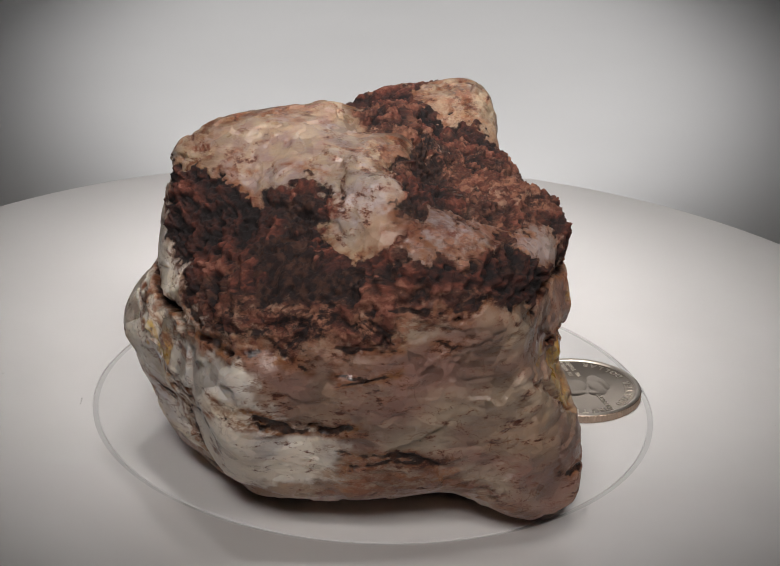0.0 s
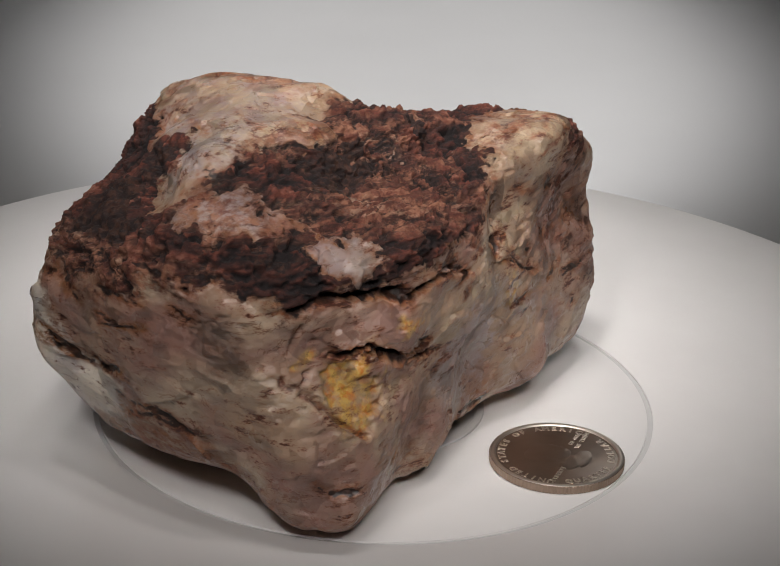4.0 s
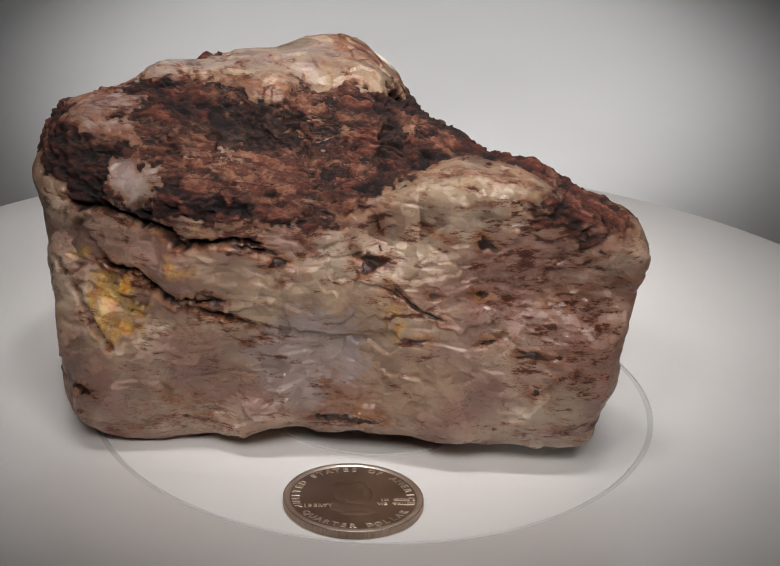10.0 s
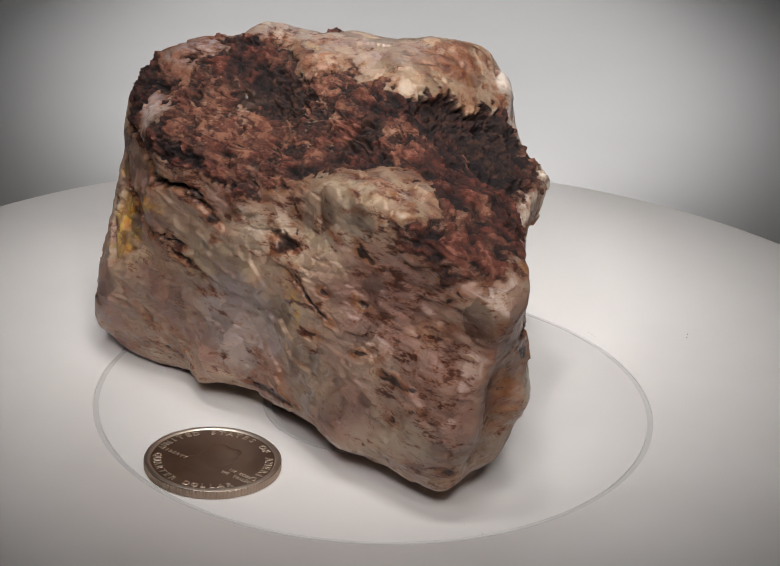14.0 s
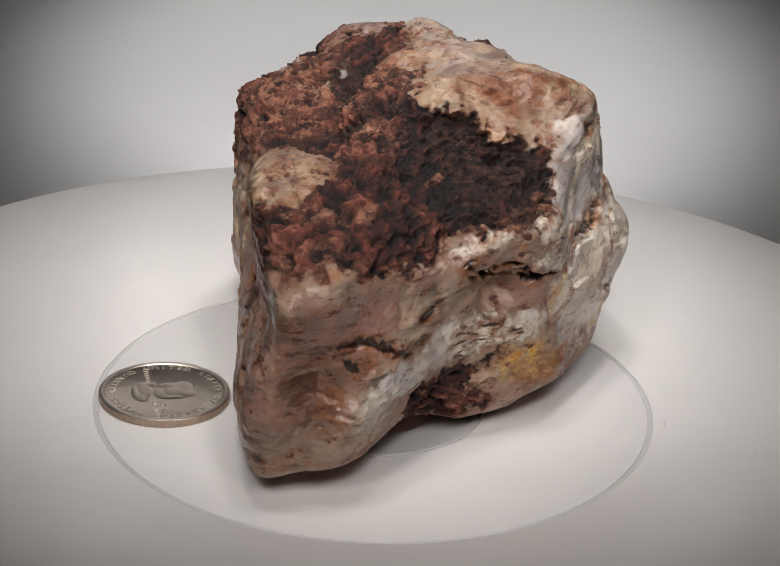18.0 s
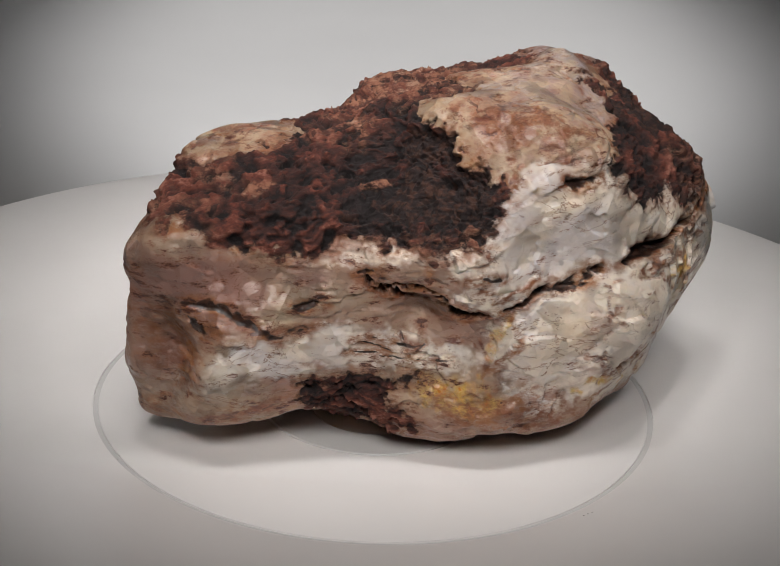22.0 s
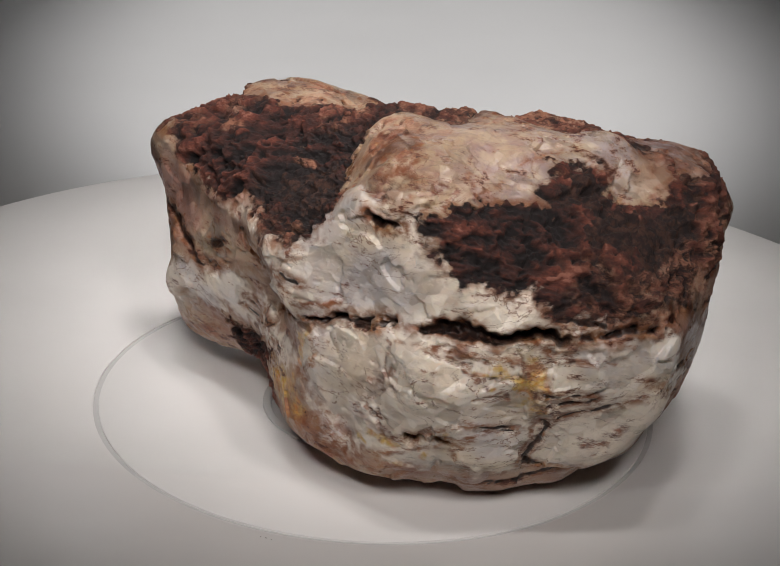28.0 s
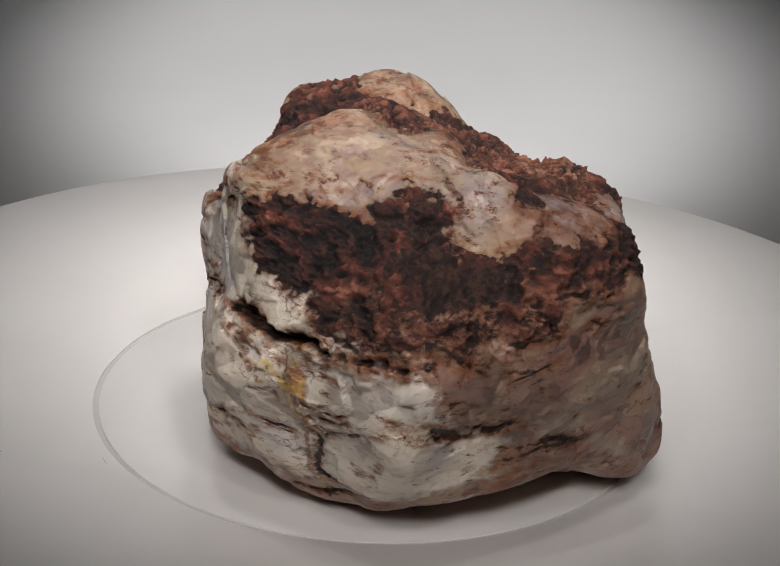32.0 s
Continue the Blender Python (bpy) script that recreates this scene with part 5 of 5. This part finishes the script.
stroke("dark", 0.4, 0.6, (161, 2.2), (175, 7), (-173.6, 9))
stroke("dark", 0.8, 1.76, (-173.2, 7.8), (-158.5, 10.4), (-146.9, 9.8), (-138.6, 9.1), (-127.2, 9.1), (-112.5, 9))
stroke("dark", 0.48, 0.3, (-132.4, 14.3), (-126.7, 13.9))
stroke("dark", 0.64, 0.48, (-131.2, -6), (-123.6, -3.5))
stroke("dark", 0.64, 0.48, (-161.9, -18.1), (-154.7, -16.5))
stroke("dark", 0.8, 0.48, (-132.2, -25.4), (-127.2, -25.9))
stroke("dark", 0.56, 0.3, (-149.1, -31.8), (-129.8, -33.3), (-120.1, -26.6))
stroke("tan", 0.4, 0.2, (-144.5, -4), (-139.3, -4.6))
stroke("dark", 0.28, 0.12, (-144.7, -13.1), (-136.9, -13.7))
stroke("dark", 0.64, 0.48, (-176.2, 35.7), (-168.7, 32.8))
stroke("tan", 0.5, 0.3, (171.4, 47.2), (-169.8, 43), (-157.9, 46.6))
stroke("tan", 0.4, 0.3, (-163.7, 39.3), (-157.1, 41.8))
stroke("ochre", 0.5, 0, (-146.9, 1.8), (-140.7, 0.8))
stroke("ochre", 0.7, 0, (-135.7, 4), (-132.8, -1.1), (-131.9, -7.6))
stroke("tan", 0.4, 0.2, (-157.9, 5.3), (-150, 3.5))
stroke("dark", 0.4, 0.24, (150.8, 13.6), (162.5, 13.3))
stroke("dark", 0.4, 0.24, (104.7, 2.8), (109.3, 4))
stroke("dark", 0.88, 1.76, (-170.6, 9), (-150.6, 10.9), (-139.6, 9.4), (-127.6, 8.8))
stroke("dark", 0.64, 0.6, (-126.7, 8.9), (-117.8, 8.6), (-110.7, 8.8))
stroke("dark", 0.56, 0.48, (-132.1, 14.3), (-126.9, 15))
stroke("dark", 0.48, 0.48, (-115.4, -0.3), (-108.1, -2.4), (-98.1, -5.5))
stroke("dark", 0.48, 0.3, (-128, -4.4), (-122.5, -3.9))
stroke("dark", 0.56, 0.54, (-132.2, -9.7), (-130.1, -12.2), (-131.3, -23.3), (-129, -26.4))
stroke("dark", 0.64, 0.36, (-160.8, -16.5), (-152, -15.9))
stroke("dark", 0.4, 0.24, (-112.8, -2.3), (-104.1, -5.9))
stroke("dark", 0.48, 0.24, (-96.8, -5.9), (-92.6, -4.2))
stroke("dark", 0.4, 0.24, (-95.9, -9.8), (-77.7, -13.4))
stroke("dark", 0.48, 0.24, (-138.9, -34.4), (-125.1, -31.3))
stroke("dark", 0.96, 1.2, (-108.9, 38.2), (-106.5, 32.2))
stroke("none", 0.7, 0.8, (-152.1, -16.7), (-153.6, -28.3))
stroke("tan", 0.4, 0.3, (-178.8, 42.7), (-158.3, 44.1), (-155.2, 42.2))
stroke("tan", 0.35, 0.2, (-146.4, -4.1), (-143.1, -4.6))
stroke("tan", 0.35, 0.2, (-143.8, -12.2), (-135.7, -12.7))
stroke("ochre", 0.6, 0, (-156.7, -23.9), (-151.7, -13.6))
stroke("dark", 0.4, 0.18, (-107.4, 12.8), (-99.2, 7.8))
stroke("dark", 0.32, 0.18, (-94.9, 11.9), (-89.6, 12.5))
stroke("dark", 0.72, 0.54, (-109.9, -3.5), (-101.2, -5.9), (-90.3, -5.5))
stroke("dark", 0.48, 0.3, (-92.1, -11), (-82.6, -10.7), (-72.4, -14.7))
stroke("dark", 0.64, 0.3, (-114.6, 9.4), (-107.9, 9.9))
stroke("dark", 0.24, 0.12, (-94.9, 7.3), (-85.4, 6.3))
stroke("dark", 0.24, 0.12, (-74.7, 11.4), (-72.3, 12.8))
stroke("dark", 0.48, 0.42, (-85.9, 19.5), (-79.1, 19.1), (-71.2, 19))
stroke("dark", 0.48, 0.24, (-89.3, 17.7), (-84.9, 13.6))
stroke("dark", 0.56, 0.24, (-126.5, 15.6), (-119.4, 16.7))
stroke("dark", 0.48, 0.24, (-128.8, -9.8), (-115.5, -2.6))
stroke("dark", 0.4, 0.18, (-49, -18.5), (-47.5, -19.5))


def sphere_grid(n):
    """Directions and quads of a cube blown up to a ball, n squares along an edge."""
    t = np.tan(np.linspace(-1, 1, n + 1) * np.pi / 4)
    a, b = np.meshgrid(t, t, indexing="ij")
    one = np.ones_like(a)
    sides = [(one, a, b), (-one, b, a), (b, one, a), (a, -one, b), (a, b, one), (b, a, -one)]
    u = np.concatenate([np.stack(s, -1).reshape(-1, 3) for s in sides])
    u /= np.linalg.norm(u, axis=1)[:, None]
    key = np.round((u + 1) * 200000).astype(np.int64)
    _, first, back = np.unique(key[:, 0] * 10 ** 12 + key[:, 1] * 10 ** 6 + key[:, 2], return_index=True, return_inverse=True)
    k = np.arange((n + 1) ** 2).reshape(n + 1, n + 1)
    q = np.stack([k[:-1, :-1], k[1:, :-1], k[1:, 1:], k[:-1, 1:]], -1).reshape(-1, 4)
    quads = np.concatenate([q + s * (n + 1) ** 2 for s in range(6)])
    return u[first], back.reshape(-1)[quads]


def normals(p, quads):
    n = np.cross(p[quads[:, 2]] - p[quads[:, 0]], p[quads[:, 3]] - p[quads[:, 1]])
    out = np.zeros_like(p)
    for k in range(4):
        for x in range(3):
            out[:, x] += np.bincount(quads[:, k], n[:, x], len(p))
    return out / np.maximum(np.linalg.norm(out, axis=1), 1e-9)[:, None]


def to_way(p, points):
    """Distance of each p from a way of points, and how far along the way (0 to 1) the nearest place is."""
    d, along = np.full(len(p), 1e9), np.zeros(len(p))
    for k, (a, b) in enumerate(zip(points, points[1:])):
        ab = b - a
        s = np.clip((p - a) @ ab / max(ab @ ab, 1e-9), 0, 1)
        e = np.linalg.norm(p - a - s[:, None] * ab, axis=1)
        along = np.where(e < d, (k + s) / (len(points) - 1), along)
        d = np.minimum(d, e)
    return d, along


def unroll(v, middle, plane):
    """Directions laid flat round a middle one, true in angle and distance from it."""
    turn = np.arccos(np.clip(v @ middle, -1, 1))
    return (v @ plane) * (turn / np.maximum(np.sin(turn), 1e-6))[:, None]


def facets(p, seeds, lean, lift, squash):
    """Height in mm of chipped faces: the highest of the tilted planes of the four nearest seeds."""
    out = np.empty(len(p))
    flat = seeds * squash
    for k in range(0, len(p), 20000):
        q = p[k:k + 20000]
        near = np.argpartition((flat * flat).sum(1) - 2 * (q * squash) @ flat.T, 4, axis=1)[:, :4]
        tall = (np.clip(q[:, None, :] - seeds[near], -5, 5) * lean[near]).sum(2) + lift[near]
        out[k:k + 20000] = tall.max(1)
    return np.clip(out, -0.8, 1.0)


def islands(quads, count):
    """A mark for each quad, the same for those that hang together."""
    mark = np.arange(count)
    while True:
        low = mark[quads].min(1)
        after = mark.copy()
        for k in range(4):
            np.minimum.at(after, quads[:, k], low)
        after = after[after]
        if (after == mark).all():
            return mark[quads[:, 0]]
        mark = after


def stone():
    u, quads = sphere_grid(250)
    p = HEART + u * reach(u)[:, None]
    names = "crust milk lilac mauve cream ochre tan specks rust dark ridge".split()
    layers = {k: np.zeros(len(p)) for k in names}
    layers["specks"] += 0.55
    sink = np.zeros(len(p))
    wobble = np.stack([grain(p, 5.0, 3, 0.6, s) for s in (3, 4, 5)], -1)
    flutter = np.stack([grain(p, 1.3, 2, 0.6, s) for s in (6, 7, 8)], -1)
    for layer, depth, way in AREAS:
        d = np.array([heading(*w) for w in way])
        middle = d.mean(0) / np.linalg.norm(d.mean(0))
        side = np.cross(middle, (0, 0, 1.0))
        side /= np.linalg.norm(side)
        up = np.cross(side, middle)
        plane = np.stack([side, up], 1)
        flat = unroll(d, middle, plane)
        near = np.nonzero(u @ middle > max(min(d @ middle) - 0.15, -0.97))[0]
        v = u[near]
        size = np.linalg.norm(p[near] - HEART, axis=1)
        x = unroll(v, middle, plane) + ((wobble[near] * 1.5 + flutter[near] * 1.2) @ plane) / size[:, None]
        inside, gap = np.zeros(len(near), bool), np.full(len(near), 1e9)
        for a, b in zip(flat, np.roll(flat, -1, 0)):
            cross = (a[1] <= x[:, 1]) != (b[1] <= x[:, 1])
            inside ^= cross & (x[:, 0] < a[0] + (x[:, 1] - a[1]) / (b[1] - a[1] if abs(b[1] - a[1]) > 1e-9 else 1e-9) * (b[0] - a[0]))
            ab = b - a
            s = np.clip((x - a) @ ab / max(ab @ ab, 1e-12), 0, 1)
            gap = np.minimum(gap, np.linalg.norm(x - a - s[:, None] * ab, axis=1))
        gap = np.where(inside, gap, -gap) * size
        k = soft(gap, -0.7, 0.7)
        sink[near] += depth * k
        if layer in BLUR:
            k = soft(gap, -BLUR[layer], BLUR[layer])
        if layer == "none":
            continue
        if layer == "crust":
            layers["rust"][near] = np.maximum(layers["rust"][near], 0.9 * soft(gap, -3.2, 0.3))
        if layer == "no_crust":
            layers["rust"][near] *= 1 - 0.9 * soft(gap, 0.2, 2.0)
        if layer == "specks":
            k = k * 1.5
        if layer.startswith("no_"):
            layers[layer[3:]][near] *= 1 - k
        else:
            layers[layer][near] = np.maximum(layers[layer][near], k)
    for layer, mm, depth, way in STROKES:
        d = np.array([heading(*w) for w in way])
        points = HEART + d * reach(d)[:, None]
        low, high = points.min(0) - mm * 2 - 2, points.max(0) + mm * 2 + 2
        near = np.nonzero(((p > low) & (p < high)).all(1))[0]
        gap, along = to_way(p[near] + wobble[near] * min(1.1, 0.6 * mm + 0.15) + flutter[near] * min(0.5, 0.5 * mm), points)
        if layer == "dark":
            layers["specks"][near] = np.maximum(layers["specks"][near], 1.6 * soft(mm + 2.6 - gap, 0, 2.6))
            layers["rust"][near] = np.maximum(layers["rust"][near], soft(mm + 1.5 - gap, 0, 1.6))
        wide = mm * (0.3 + 0.7 * np.sqrt(np.clip(np.sin(np.pi * along), 0, 1))) if layer in ("dark", "none") else mm
        k = soft(wide - gap, -0.5 * mm, 0.5 * mm)
        if layer.startswith("no_"):
            layers[layer[3:]][near] *= 1 - k
        elif layer != "none":
            layers[layer][near] = np.maximum(layers[layer][near], k)
        sink[near] += depth * k
    layers["specks"] *= 1 - 0.85 * layers["milk"]
    # relief: flaky crust, soft chips and faint bedding in the glassy parts
    hide = layers["crust"]
    bed = p * (0.75, 0.4, 1.3)
    tilt = p[:, 2] + 0.10 * p[:, 0] + 2.6 * grain(p, 14, 2, 0.5, 21)
    strata = (tilt / 3.1) % 1.0
    strata = np.where(strata < 0.75, strata / 0.75, (1 - strata) / 0.25) - 0.5
    strata *= soft(grain(p, 11, 2, 0.5, 22), -0.1, 0.5)
    rng = np.random.RandomState(5)
    seeds = p[rng.choice(len(p), 620, False)]
    lean, lift = rng.randn(620, 3) * 0.12, rng.rand(620) * 0.5 - 0.6
    chips = facets(p + wobble * 0.5, seeds, lean, lift, (0.75, 0.75, 1.0))
    warp = p + 1.6 * wobble
    flakes = 1 - np.abs(grain(warp * (0.75, 0.4, 1.3), 2.6, 3, 0.62, 12)) * 2.2
    pits = soft(grain(p, 2.6, 3, 0.6, 18), 0.2, 0.8)
    plates = 1.3 * chips
    crumbs = 0.5 * flakes + 0.5 * plates + 0.4 * grain(bed, 1.3, 3, 0.7, 13) + 0.09 * grain(p, 0.7, 1, 0.5, 20) - 1.1 * pits - 0.2
    crumbs *= 0.95
    wear = 1 - 0.6 * layers["milk"]
    plain = wear * 0.22 * grain(p * (0.6, 0.6, 1.2), 4.6, 4, 0.52, 11) + (0.45 + 0.2 * layers["milk"]) * chips + 0.24 * strata * (1 - 0.5 * layers["milk"]) - 0.25 * soft(layers["specks"] * 0.5 + grain(bed, 1.8, 2, 0.6, 16), 0.75, 1.2)
    move = plain * (1 - hide) + hide * (crumbs + 0.5 * strata + 0.1) - sink
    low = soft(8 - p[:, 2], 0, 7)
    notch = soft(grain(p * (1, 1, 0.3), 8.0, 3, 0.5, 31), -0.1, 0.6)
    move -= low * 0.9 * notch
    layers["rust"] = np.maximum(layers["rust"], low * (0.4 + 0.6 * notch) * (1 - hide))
    # relief height, by which the crust colour paints shade into its hollows
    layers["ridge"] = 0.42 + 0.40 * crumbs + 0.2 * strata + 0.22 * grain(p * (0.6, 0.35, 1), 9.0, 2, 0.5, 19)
    p = p + normals(p, quads) * move[:, None]
    p[:, 2] = np.maximum(p[:, 2], 0.0)
    root = tagged(new("rock_specimen"), "rough milky quartz rock with a dark brown iron crust", "rock")
    facing = normals(p, quads)
    kind = np.zeros(len(quads), int)
    for k, name in ((1, "milk"), (2, "ochre"), (3, "crust")):
        kind[layers[name][quads].mean(1) > 0.5] = k
    looks = (("quartz_body", "translucent grey and mauve quartz with brown bedding cracks"), ("opal_patch", "smooth milky white opal"), ("ochre_pocket", "yellow and orange ochre pocket"), ("crust_patch", "crumbly dark red-brown iron crust"))
    pieces = []
    for k in (1, 2, 3):
        chosen = np.nonzero(kind == k)[0]
        mark = islands(quads[chosen], len(p))
        for m in np.unique(mark):
            if (mark == m).sum() > 1500:
                pieces.append((k, chosen[mark == m]))
            else:
                kind[chosen[mark == m]] = 0
    pieces.append((0, np.nonzero(kind == 0)[0]))
    for k, chosen in pieces:
        name, label = looks[k]
        q = quads[chosen]
        used, back = np.unique(q, return_inverse=True)
        me = bpy.data.meshes.new(name)
        me.vertices.add(len(used))
        me.vertices.foreach_set("co", (p[used] / 1000).astype(np.float32).ravel())
        me.loops.add(q.size)
        me.loops.foreach_set("vertex_index", back.ravel().astype(np.int32))
        me.polygons.add(len(q))
        me.polygons.foreach_set("loop_start", np.arange(0, q.size, 4, dtype=np.int32))
        me.polygons.foreach_set("use_smooth", np.ones(len(q), bool))
        for n in names:
            me.attributes.new(n, "FLOAT", "POINT").data.foreach_set("value", layers[n][used].astype(np.float32))
        me.update(calc_edges=True)
        me.normals_split_custom_set_from_vertices(facing[used].astype(np.float32))
        me.materials.append(ROCK)
        ob = new(name, me)
        ob.parent = root
        tagged(ob, label)
    return root


COIN.matrix_basis = pose(0.03827, 0.00701, 0.0, 0, 0, 109.6)
STONE = stone()


def dust():
    """Specks lying on the platter, as (x, y) in mm with their sizes."""
    bm = bmesh.new()
    for x, y, size in ((-71, 5, 0.28), (-71, 5, 0.25), (-54, -5, 0.2), (-70, 6, 0.25), (-54, -5, 0.2), (10, 50, 0.22), (-54, -4, 0.25), (-54, -3, 0.22), (-54, -3, 0.2), (-71, 5, 0.25), (9, 51, 0.16), (11, 46, 0.14)
    ):
        bmesh.ops.create_icosphere(bm, subdivisions=1, radius=size * 0.55 / 1000, matrix=Matrix.Translation((x / 1000, y / 1000, 0.0003 * size)) @ pose(0, 0, 0, 0, 0, x * 9) @ Matrix.Diagonal((1.6, 0.7, 0.5, 1)))
    return tagged(part("dust", bm, DUST), "tiny dark dust specks lying on the white platter", "dust", kind="stuff")


SPECKS = dust()


def motions():
    for thing in (TABLE, COIN, STONE, SPECKS):
        start = thing.matrix_basis.copy()
        walk(thing, [(t, pose(0, 0, 0, 0, 0, -10.455 * t) @ start) for t in range(33)])


motions()
